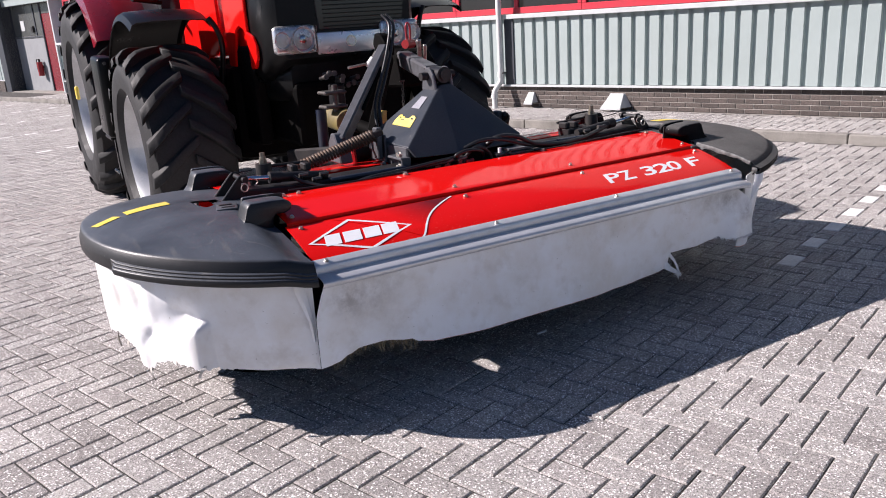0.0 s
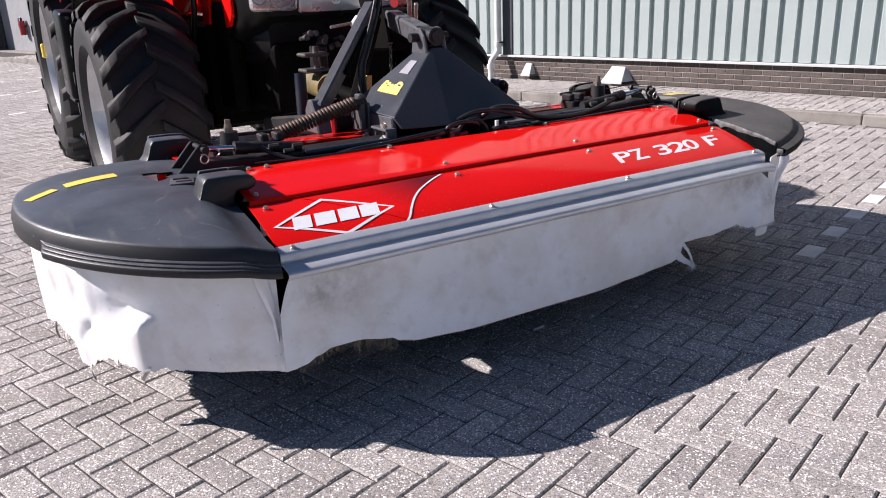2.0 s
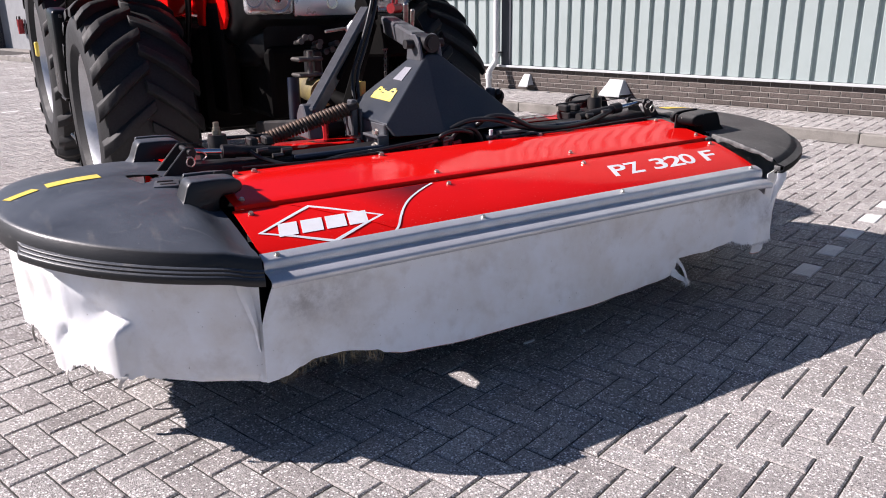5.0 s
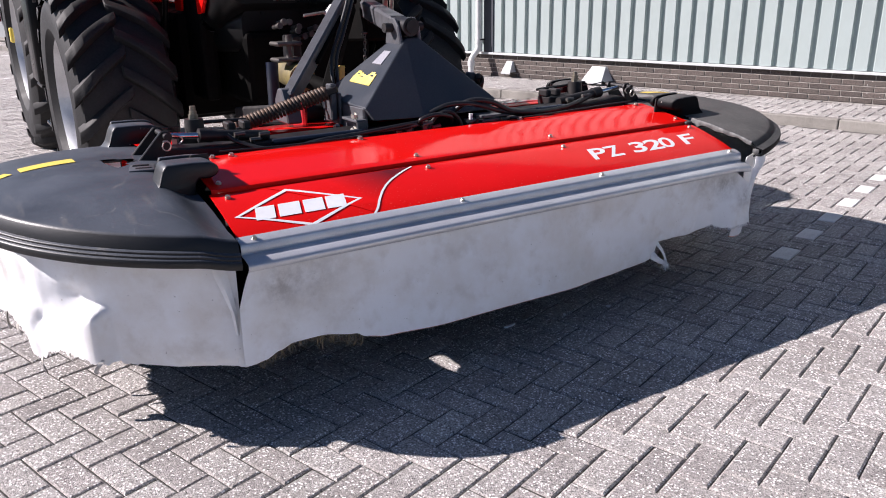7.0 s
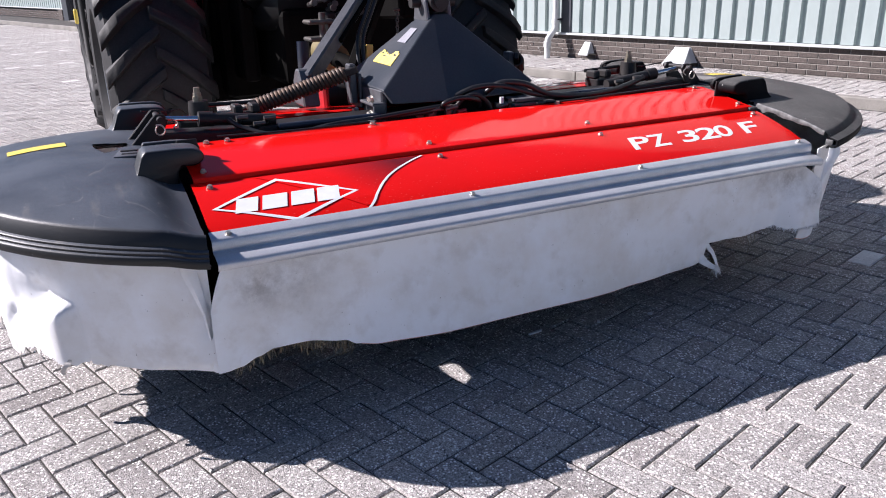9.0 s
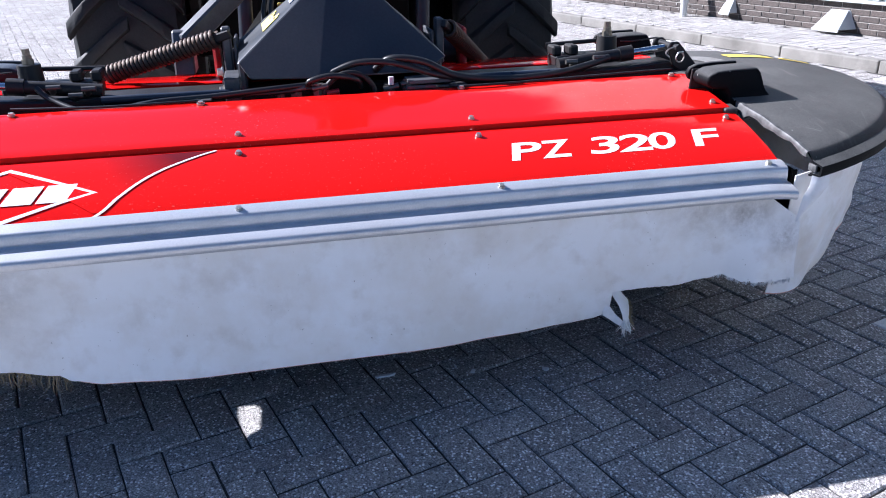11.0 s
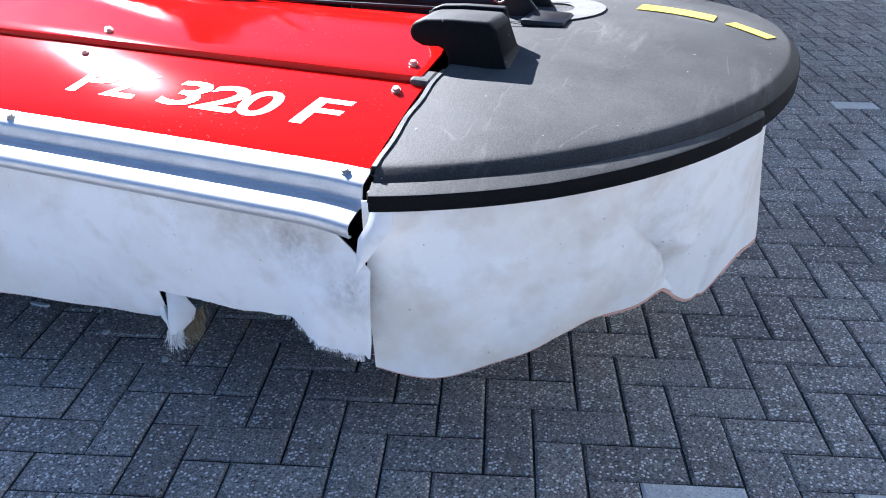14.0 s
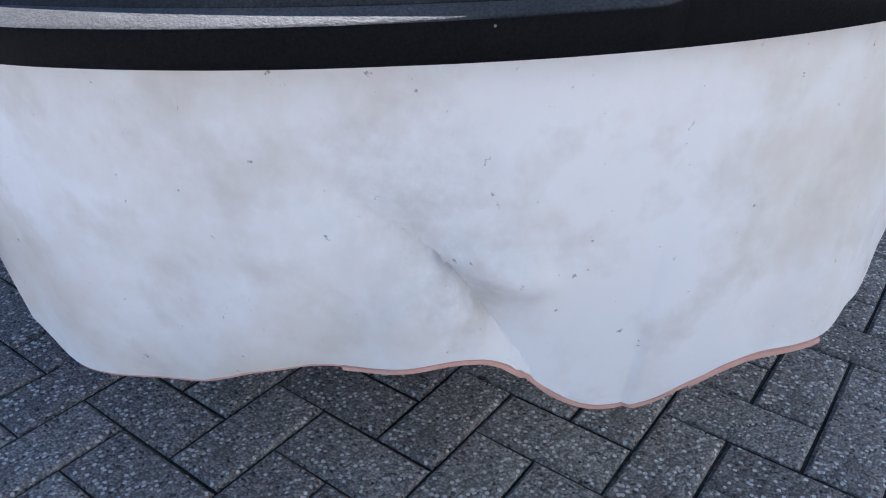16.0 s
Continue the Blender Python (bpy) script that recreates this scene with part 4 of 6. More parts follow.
def front_bottom(x):
    """Lower edge of the front skirt, torn off higher past x = 2.715."""
    if x > 2.715:
        fray = 0.0006 + 0.0016 * min(max((x - 3.0) / 0.12, 0.0), 1.0)
        return curve_at([(2.715, 0.313), (2.80, 0.313), (2.92, 0.307), (3.00, 0.322), (3.049, 0.335), (3.075, 0.326), (3.10, 0.315), (3.17, 0.316), (3.235, 0.322)], x) + fray * (math.sin(x * 71) * math.sin(x * 31) + math.sin(x * 210) + 0.7 * math.sin(x * 530))
    return curve_at([(0.855, 0.254), (0.89, 0.256), (0.93, 0.262), (0.98, 0.282), (1.03, 0.298), (1.12, 0.299), (1.24, 0.280), (1.275, 0.262), (1.35, 0.249), (1.6, 0.238), (2.1, 0.232), (2.3, 0.228), (2.48, 0.216), (2.6, 0.218), (2.66, 0.223), (2.715, 0.234)], x)


def skirt_y(x, q=1.0):
    """The front skirt's place at q (0 at its top, 1 low down): it hangs further back beside the tear."""
    y = 2.278 + 0.014 * math.sin(2.1 * x + 0.4) * q + 0.010 * math.sin(5.3 * x + 3 * q) * q - 0.02 * q * q
    right = max(0.0, (x - 2.95) / 0.28)
    y += right * (0.010 * math.sin(9 * q + 14 * x) * q - 0.050 * q)
    return y + 0.072 * q * q * (curve_at([(2.1, 0.0), (2.6, 1.0)], x) - curve_at([(3.04, 0.0), (3.15, 1.0)], x))


rows = []
xs = [0.864 + 0.01027 * k for k in range(181)] + [2.7149, 2.7151] + [2.72 + 0.00404 * k for k in range(132)]
for x in xs:
    zb = front_bottom(x)
    top = 0.600 - 0.15 * max(0.0, (0.932 - x) / 0.068) ** 1.6 - 0.09 * max(0.0, (x - 3.10) / 0.135) ** 1.2
    row = []
    for k in range(13):
        z = top + (zb - top) * k / 12
        row.append(Vector((x, skirt_y(x, (0.600 - z) / 0.34), z)))
    rows.append(row)
front_skirt = hanging(rows, 0.003, "front_skirt", mower, "torn off-white canvas front skirt")
# unseen black sheet behind it, added to stop light bouncing underneath
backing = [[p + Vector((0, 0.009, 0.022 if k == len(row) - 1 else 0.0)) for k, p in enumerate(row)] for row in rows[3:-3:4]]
part("skirt_backing", sheet(backing, 0.002), M_shadegrime, front_skirt, "unseen black sheet added to stop bounced light", 60)


def from_line(p, a, b):
    """How far p lies from the line a-b, and how far along it (0 to 1)."""
    d = (b[0] - a[0], b[1] - a[1])
    t = min(max(((p[0] - a[0]) * d[0] + (p[1] - a[1]) * d[1]) / (d[0] ** 2 + d[1] ** 2), 0.0), 1.0)
    return math.hypot(p[0] - a[0] - t * d[0], p[1] - a[1] - t * d[1]), t


def creased(a, z):
    """Dents of the whole side skirt: a folded valley running down to the hem and a ridge beside it."""
    p = (0.79 * radians(a), z)
    knots = [(0.79 * radians(a), z) for a, z in ((-43, 0.532), (-34.8, 0.441), (-30.2, 0.335))]
    d1, t1 = from_line(p, knots[0], knots[1])
    d2, t2 = from_line(p, knots[1], knots[2])
    d3, t3 = from_line(p, (0.79 * radians(-34.2), 0.452), (0.79 * radians(-29.5), 0.436))
    a0, a1 = (knots[0], knots[1]) if d1 < d2 else (knots[1], knots[2])
    right = (a1[0] - a0[0]) * (z - a0[1]) - (a1[1] - a0[1]) * (p[0] - a0[0]) > 0
    reach = 0.034 if right else 0.0075
    deep = 0.040 * (0.25 + 0.75 * t1) if d1 < d2 else 0.036 * (1 - 0.45 * t2)
    out = -deep * math.exp(-min(d1, d2) / reach)
    out += 0.016 * math.exp(-(d3 / 0.020) ** 2)
    out += 0.010 * math.exp(-((p[0] - 0.79 * radians(-38.5)) / 0.03) ** 2 - ((z - 0.40) / 0.04) ** 2)
    return out


def bump(d, wide):
    """A smooth hump of height 1 at d = 0."""
    return math.exp(-(d / wide) ** 2)


def ragged_folds(a, z):
    """Bulges and dents of the torn side skirt."""
    top = 0.455 - 0.0075 * max(0.0, a + 46) if a > -46 else 0.455
    under = min(max((top + 0.014 - z) / 0.028, 0.0), 1.0)
    slope = min(max((-31 - a) / 15, 0.0), 1.0) if a > -46 else max(0.0, 1 - (-46 - a) / 3.0)
    out = 0.052 * slope * slope * (3 - 2 * slope) * under * under * (3 - 2 * under)
    out -= 0.022 * bump(a + 40.0, 4.5) * bump(z - 0.485, 0.045)
    out -= 0.014 * bump(a + 25.0 - 30 * (z - 0.5), 2.2) * bump(z - 0.52, 0.075)
    out += 0.010 * bump(a + 29.5, 3.0) * bump(z - 0.52, 0.09)
    out -= 0.011 * bump(a + 27.0 + 60 * (z - 0.385), 1.8) * bump(z - 0.385, 0.05)
    out += 0.012 * bump(a + 20.5, 3.5) * min(max((0.55 - z) / 0.2, 0.0), 1.0)
    out -= 0.020 * bump(a + 12.0, 3.0) * bump(z - 0.48, 0.09)
    if -76 < a < -61 and z < 0.262 - 0.0006 * (a + 76):
        out -= 0.008 * min(1.0, (-61 - a) / 4)
    return out


def skirt_radius(s, a, q, rb):
    """Distance of a side skirt from the cover's middle; q runs from its top to its hem."""
    top = 0.822 - curve_at([(-20, 0.0), (4, 0.032), (9, 0.028), (18, 0.008), (30, 0.008)], a) if s > 0 else 0.797
    r = top + (rb - top) * q ** 1.2
    if s > 0:
        r += 0.012 * q * q * math.sin(radians(a) * 9 + 1.2) * min(1.0, (a + 82) / 30) * (1.0 if a < -20 else 0.4)
        r += 0.006 * math.sin(radians(a) * 23 + 4 * q) * q
    else:
        r += 0.008 * q * math.sin(radians(a) * 8 + 0.9) * min(1.0, (a + 82) / 25)
        loose = min(max((a + 10) / 20, 0.0), 1.0)
        r += loose * (0.024 * q * math.sin(radians(a) * 17 + 1.5 * q + 0.4) + 0.010 * math.sin(radians(a) * 39 + 3 * q) * q)
    return r


def side_skirt(s, bottom, radius, a0, a1, name, label, n=360):
    rows = []
    for k in range(n + 1):
        a = a0 + (a1 - a0) * k / n
        zb, rb = curve_at(bottom, a), curve_at(radius, a)
        if s < 0 and a > -54:
            zb += 0.003 * math.sin(a * 2.3) + 0.003 * math.sin(a * 5.9 + 1) + 0.003 * math.sin(a * 11.3) * math.sin(a * 3.1)
        row = []
        for j in range(37):
            q = j / 36
            top = EDGE_Z - 0.06 + rise(CX + 0.8 * math.cos(radians(a)))
            z = top + (zb - top) * q
            r = skirt_radius(s, a, q, rb) + (creased(a, z) if s > 0 else ragged_folds(a, z))
            x, y = CX + r * math.cos(radians(a)), CY + r * math.sin(radians(a))
            row.append(mirror((x, y, z), s))
        rows.append(row)
    if s < 0:
        rows = rows[::-1]
    return hanging(rows, 0.003, name, mower, label, M_creamcanvas if s > 0 else M_canvas)


right_bottom = [(-79.5, 0.250), (-78.2, 0.244), (-77, 0.236), (-75, 0.229), (-72, 0.224), (-65, 0.231), (-60, 0.241), (-56, 0.259), (-51.5, 0.292), (-44, 0.318), (-39, 0.328), (-34.5, 0.344), (-31, 0.330), (-27.5, 0.288), (-25, 0.264), (-22.5, 0.252), (-19.5, 0.252), (-17, 0.268), (-14.5, 0.298), (-11, 0.318), (-6, 0.330), (0, 0.337), (6, 0.350), (12, 0.362), (30, 0.36), (76, 0.30)]
right_radius = [(-80, 0.785), (-70, 0.778), (-60, 0.775), (-40, 0.768), (-22, 0.775), (-12, 0.815), (-6, 0.826), (0, 0.815), (10, 0.778), (20, 0.768), (40, 0.775), (76, 0.80)]
right_bottom = [(0.5 * k, sum(curve_at(right_bottom, 0.5 * k + d) for d in (-2.2, -1.4, -0.7, 0.0, 0.7, 1.4, 2.2)) / 7) for k in range(-158, 153)]
side_skirt(1, right_bottom, right_radius, -78.2, 76, "side_skirt", "off-white canvas side skirt with a wavy hem")
left_bottom = [(-81, 0.235), (-66, 0.252), (-52, 0.266), (-45.5, 0.286), (-43, 0.296), (-34, 0.290), (-28, 0.266), (-24, 0.228), (-21, 0.230), (-17.5, 0.288), (-13, 0.300), (-3, 0.325), (9, 0.322), (16, 0.304), (30, 0.30), (76, 0.28)]
left_radius = [(-81, 0.79), (-70, 0.778), (-50, 0.772), (-10, 0.77), (40, 0.79), (76, 0.80)]
side_skirt(-1, left_bottom, left_radius, -76.9, 76, "side_skirt", "torn off-white canvas side skirt with a ragged hem")
# Unseen rear skirt, added and hung low to keep sun from under the mower.
rows = []
for k in range(41):
    x = MX - 1.2 + 0.06 * k
    rows.append([Vector((x, 3.80 + 0.012 * math.sin(3 * x) * q + 0.08 * q * (1 - q), 0.62 - 0.52 * q)) for q in (0, 0.2, 0.4, 0.6, 0.8, 1.0)])
hanging(rows, 0.003, "rear_skirt", mower, "unseen canvas rear skirt, hung low to block sun")

# pink core showing along the hem of the whole side skirt
for name, a0, a1, off, thick in (("hem", -78, -43.4, 0.0, 0.0032), ("hem", -43.4, -12, -0.003, 0.0046), ("hem", -15.5, -5.6, -0.004, 0.0060)):
    pts = []
    for k in range(70):
        a = a0 + (a1 - a0) * k / 69
        r = skirt_radius(1, a, 1.0, curve_at(right_radius, a)) + creased(a, curve_at(right_bottom, a)) - 0.0015
        pts.append(mirror((CX + r * math.cos(radians(a)), CY + r * math.sin(radians(a)), curve_at(right_bottom, a) + off - 0.002), 1))
    part(name, tube(pts, thick, 6), M_hem, mower, "pinkish worn hem")

# ---- headstock ----
HB, HF = 3.50, 3.045
head_pts = [(MX - 0.335, HF + 0.02, 0.885), (MX - 0.30, HF, 0.832), (MX - 0.085, HF - 0.045, 0.832), (MX + 0.28, HF, 0.825), (MX + 0.35, HF + 0.02, 0.87),
            (MX + 0.06, 3.27, 1.15), (MX - 0.01, 3.27, 1.15),
            (MX - 0.345, HB, 0.895), (MX + 0.35, HB, 0.895), (MX + 0.055, 3.37, 1.15), (MX - 0.015, 3.37, 1.15), (MX - 0.33, HB, 0.8), (MX + 0.33, HB, 0.8)]
head_faces = [(0, 1, 2, 6), (2, 3, 4, 5, 6), (0, 6, 10, 7), (4, 8, 9, 5), (6, 5, 9, 10), (7, 10, 9, 8), (0, 7, 11, 1), (3, 12, 8, 4), (1, 11, 12, 3, 2), (7, 8, 12, 11)]
headstock = part("headstock", solid((head_pts, head_faces), 0.006, 2), M_headstock, mower, "anthracite pyramid-shaped headstock", 7)


def on_left_face(a, b, lift=0.003):
    """A place on the headstock's left face: a from front to back, b from foot to tip."""
    f0, f1 = Vector(head_pts[0]), Vector(head_pts[7])
    t0, t1 = Vector(head_pts[6]), Vector(head_pts[10])
    n = (f1 - f0).cross(t0 - f0).normalized()
    n = -n if n.x > 0 else n
    return (f0.lerp(f1, a)).lerp(t0.lerp(t1, a), b) + n * lift


def face_patch(name, corners, material, label, lift=0.0035):
    pts = [on_left_face(a, b, lift) for a, b in corners] + [on_left_face(a, b, -0.001) for a, b in corners]
    n = len(corners)
    part(name, solid((pts, [tuple(range(n)), tuple(range(2 * n - 1, n - 1, -1))] + [(i, (i + 1) % n, n + (i + 1) % n, n + i) for i in range(n)])), material, headstock, label)


face_patch("sticker", [(0.20, 0.28), (0.73, 0.28), (0.77, 0.36), (0.76, 0.445), (0.69, 0.45), (0.64, 0.425), (0.58, 0.43), (0.55, 0.405), (0.50, 0.415), (0.46, 0.40), (0.40, 0.42), (0.37, 0.46), (0.27, 0.465), (0.25, 0.435), (0.21, 0.445)], M_palesticker, "torn faded yellow warning sticker")
for a, b, w, h in ((0.30, 0.41, 0.05, 0.012), (0.56, 0.375, 0.07, 0.006), (0.68, 0.405, 0.035, 0.010)):
    face_patch("scrape", [(a - w, b), (a - 0.3 * w, b - h), (a + w, b - 0.4 * h), (a + 0.6 * w, b + h), (a - 0.5 * w, b + 0.8 * h)], M_headstock, "dark scrape through the sticker", 0.0046)
face_patch("label_patch", [(0.30, 0.58), (0.62, 0.58), (0.62, 0.78), (0.30, 0.78)], M_greypatch, "faded grey label")
# base plates and brackets of the headstock
part("base_plate", box(bmesh.new(), (MX - 0.325, 3.28, 0.83), (0.025, 0.40, 0.11), None, 0.006), M_headsteel, headstock)
part("base_plate", box(bmesh.new(), (MX + 0.325, 3.28, 0.83), (0.025, 0.40, 0.11), None, 0.006), M_headsteel, headstock)
bm = box(bmesh.new(), (MX - 0.36, 3.12, 0.835), (0.05, 0.15, 0.012), None, 0.003)
box(bm, (MX - 0.36, 3.05, 0.80), (0.05, 0.012, 0.08), None, 0.003)
part("bracket", bm, M_headsteel, headstock)
for y, z in ((3.07, 0.80), (3.24, 0.79), (3.06, 0.86)):
    bm = bmesh.new()
    hex_bolt(bm, (MX - 0.385, y, z), (-1, -0.2, 0), 0.012, 0.014)
    part("bolt", bm, M_zinc, headstock)
# lugs and pin at the tip
for d in (-0.045, 0.055):
    side = [(3.26, 1.12), (3.40, 1.12), (3.385, 1.20), (3.355, 1.238), (3.315, 1.238), (3.28, 1.20)]
    part("tip_lug", solid(prism([Vector((MX + d, y, z)) for y, z in side], (0, 0, 0), (0.018, 0, 0)), 0.005), M_headsteel, headstock)
part("tip_pin", rod(bmesh.new(), (MX - 0.085, 3.335, 1.195), (MX + 0.115, 3.335, 1.195), 0.021, 16), M_steel, headstock, smooth=40)
bm = rod(bmesh.new(), (MX + 0.015, 3.26, 1.198), (MX + 0.015, 3.40, 1.20), 0.042, 20)
rod(bm, (MX + 0.015, 3.252, 1.198), (MX + 0.015, 3.262, 1.198), 0.028, 16)
part("link_eye", bm, M_steel, headstock, smooth=40)

# ---- carrying beams, fold cylinders, caps and springs on both wings ----
part("main_beam", box(bmesh.new(), (MX, 3.13, 0.772), (2.05, 0.11, 0.055), None, 0.008), M_steel, mower, "dark steel carrying beam")
bm = rod(bmesh.new(), (MX - 0.76, 3.045, 0.795), (MX - 0.36, 3.045, 0.795), 0.012, 12)
part("cable_duct", bm, M_bluesteel, mower, smooth=40)
bm = rod(bmesh.new(), (MX + 0.36, 3.045, 0.795), (MX + 0.76, 3.045, 0.795), 0.017, 12)
part("cable_duct", bm, M_bluesteel, mower, smooth=40)


def wing(s):
    """Arm, cylinder, clevis, cap and spring of one wing."""
    arm = part("fold_arm", solid(prism([mirror((x, 3.05, z), s) for x, z in ((0.76, 0.745), (1.19, 0.748), (1.24, 0.77), (1.17, 0.815), (0.95, 0.80), (0.76, 0.80))], (0, 0, 0), (0, 0.10, 0)), 0.006), M_steel, mower, "black fold arm")
    part("cylinder", rod(bmesh.new(), mirror((0.76, 3.095, 0.815), s), mirror((1.02, 3.095, 0.842), s), 0.022, 18), M_steel, arm, "hydraulic cylinder", 40)
    part("cylinder_head", rod(bmesh.new(), mirror((0.985, 3.095, 0.8385), s), mirror((1.035, 3.095, 0.8437), s), 0.027, 18), M_steel, arm, smooth=40)
    part("rod", rod(bmesh.new(), mirror((1.03, 3.095, 0.843), s), mirror((1.165, 3.095, 0.856), s), 0.012, 16), M_chrome, arm, "polished chrome rod", 40)
    for y in (3.035, 3.15):
        side = [(1.225, 0.765), (1.285, 0.775), (1.20, 0.868), (1.185, 0.883), (1.155, 0.882), (1.145, 0.862), (1.17, 0.80)]
        part("clevis_plate", solid(prism([mirror((x, y, z), s) for x, z in side], (0, 0, 0), (0, 0.012, 0)), 0.003), M_steel, arm)
    part("clevis_foot", box(bmesh.new(), mirror((1.255, 3.098, 0.772), s), (0.09, 0.13, 0.014), None, 0.004), M_steel, arm)
    part("clevis_pin", rod(bmesh.new(), mirror((1.172, 3.005, 0.866), s), mirror((1.172, 3.185, 0.866), s), 0.011, 14), M_steel, arm, smooth=40)
    pts = [mirror((1.172 + 0.018 * math.sin(k * 0.55) + 0.001 * k, 3.003, 0.855 - 0.02 + 0.018 * math.cos(k * 0.55)), s) for k in range(13)]
    part("spring_clip", tube(pts, 0.0028, 6), M_zinc, arm, "bent wire clip")
    pts = [mirror((1.155, 3.0, 0.872), s), mirror((1.13, 2.998, 0.865), s), mirror((1.12, 2.998, 0.85), s), mirror((1.135, 2.998, 0.838), s)]
    part("spring_clip", tube(smooth_line(pts, 5), 0.0028, 6), M_zinc, arm, "bent wire clip")
    # foot on the cover
    if s > 0:
        bm = box(bmesh.new(), mirror((1.30, 2.985, cover_height(1.30, 2.985) + 0.004), s), (0.10, 0.11, 0.018), None, 0.008, 2)
        part("rubber_foot", bm, M_hose, arm, smooth=40)
    else:
        bm = box(bmesh.new(), mirror((1.292, 2.905, cover_height(1.292, 2.905) - 0.001), s), (0.085, 0.105, 0.012), pose(0, 0, 0, 0, 0, -14), 0.004, 2)
        foot = part("steel_foot", bm, M_headsteel, arm, "worn steel foot plate", 40)
        for d in (-0.022, 0.022):
            part("foot_slot", box(bmesh.new(), mirror((1.292, 2.905 + d, cover_height(1.292, 2.905 + d) + 0.006), s), (0.055, 0.014, 0.004), pose(0, 0, 0, 0, 0, -14), 0.0015), M_steel, foot)
    # hose tail pieces
    for x, y, z in ((0.80, 3.068, 0.832), (0.90, 3.066, 0.842), (0.84, 3.064, 0.815)):
        bm = rod(bmesh.new(), mirror((x, y, z - 0.018), s), mirror((x, y - 0.022, z), s), 0.010, 10)
        rod(bm, mirror((x - 0.03, y - 0.022, z), s), mirror((x + 0.012, y - 0.022, z), s), 0.0085, 10)
        part("coupling", bm, M_zincdark, arm, smooth=40)
    # greasing cap on its lock box
    box_part = part("lock_box", box(bmesh.new(), mirror((0.94, 3.25, 0.80), s), (0.30, 0.10, 0.05), None, 0.006), M_steel, mower, "black lock box")
    part("cap", rod(bmesh.new(), mirror((1.005, 3.25, 0.82), s), mirror((1.005, 3.25, 0.885), s), 0.040, 20, 0.036), M_steel, box_part, smooth=40)
    bm = rod(bmesh.new(), mirror((1.005, 3.25, 0.885), s), mirror((1.005, 3.25, 0.902), s), 0.019, 6)
    rod(bm, mirror((1.005, 3.25, 0.902), s), mirror((1.005, 3.25, 0.915), s), 0.015, 12)
    rod(bm, mirror((1.005, 3.25, 0.915), s), mirror((1.005, 3.25, 0.935), s), 0.012, 6)
    part("cap_nut", bm, M_brass, box_part, "tarnished brass nut", 40)
    for x in (0.80, 0.865):
        part("catch", box(bmesh.new(), mirror((x, 3.25, 0.842), s), (0.035, 0.07, 0.035), None, 0.006), M_steel, box_part)
    part("catch_bar", rod(bmesh.new(), mirror((0.78, 3.29, 0.855), s), mirror((0.98, 3.29, 0.862), s), 0.008, 10), M_steel, box_part, smooth=40)
    part("pull_cord", tube(smooth_line([mirror((1.21, 3.25, 0.868), s), mirror((1.12, 3.25, 0.860), s), mirror((1.06, 3.25, 0.862), s)], 4), 0.003, 6), M_hose, box_part)
    # relief spring
    a, b = mirror((0.795, 3.375, 0.815) if s < 0 else (0.63, 3.66, 0.735), s), mirror((0.405, 3.29, 0.935), s)
    way = (b - a).normalized()
    e1 = way.orthogonal().normalized()
    e2 = way.cross(e1)
    turns, long = 27, (b - a).length
    pts = [a + way * (long * k / (turns * 10)) + 0.0265 * (math.cos(2 * math.pi * k / 10) * e1 + math.sin(2 * math.pi * k / 10) * e2) for k in range(turns * 10 + 1)]
    part("relief_spring", tube(pts, 0.0074, 6), M_rust, mower, "rusty steel coil spring", 60)
    part("spring_hook", bar(bmesh.new(), a - way * 0.05, a + way * 0.02, 0.02, 0.03), M_steel, mower)
    part("spring_hook", bar(bmesh.new(), b - way * 0.02, b + way * 0.05, 0.02, 0.03), M_steel, mower)
    bm = box(bmesh.new(), mirror((0.375, 3.31, 0.89), s), (0.03, 0.05, 0.16), None, 0.005)
    box(bm, mirror((0.345, 3.36, 0.86), s), (0.012, 0.16, 0.14), None, 0.004)
    part("spring_bracket", bm, M_headsteel, mower)


for s in (-1, 1):
    wing(s)
    rows = [[mirror((1.263 + r * math.cos(k * math.pi / 16), 3.11 + r * math.sin(k * math.pi / 16), cover_height(1.263 + r * math.cos(k * math.pi / 16), 3.11 + r * math.sin(k * math.pi / 16)) + 0.0022), s) for k in range(-9, 10)] for r in (0.07, 0.09, 0.105, 0.12, 0.135, 0.145)]
    if s > 0:
        part("wear_disc", sheet(rows[::-1], 0.002), M_dusty, covers[s], "dusty worn ring", 40)


def hose(points, r=0.011, material=None, label=""):
    return part("hose", tube(smooth_line(points, 7), r, 8), material or M_hose, mower, label, 60)


hose([(MX + 0.10, 3.03, 0.845), (MX + 0.15, 2.99, 0.885), (MX + 0.25, 2.965, 0.875), (MX + 0.36, 2.955, 0.825), (MX + 0.52, 2.955, 0.806), (MX + 0.70, 2.985, 0.806), (MX + 0.85, 3.03, 0.822), (MX + 0.93, 3.05, 0.84)], 0.0125, None, "black hydraulic hose")
hose([(MX - 0.06, 3.03, 0.835), (MX + 0.04, 3.0, 0.875), (MX + 0.16, 2.975, 0.872), (MX + 0.30, 2.96, 0.83), (MX + 0.48, 2.975, 0.80), (MX + 0.72, 3.01, 0.80)], 0.0115)
hose([(MX - 0.10, 3.0, 0.815), (MX - 0.24, 2.975, 0.812), (MX - 0.42, 2.965, 0.802), (MX - 0.58, 2.945, 0.80), (MX - 0.68, 2.935, 0.786), (MX - 0.80, 2.955, 0.783), (MX - 0.90, 3.02, 0.812), (MX - 0.94, 3.045, 0.842)], 0.0095, None, "black hydraulic hose")
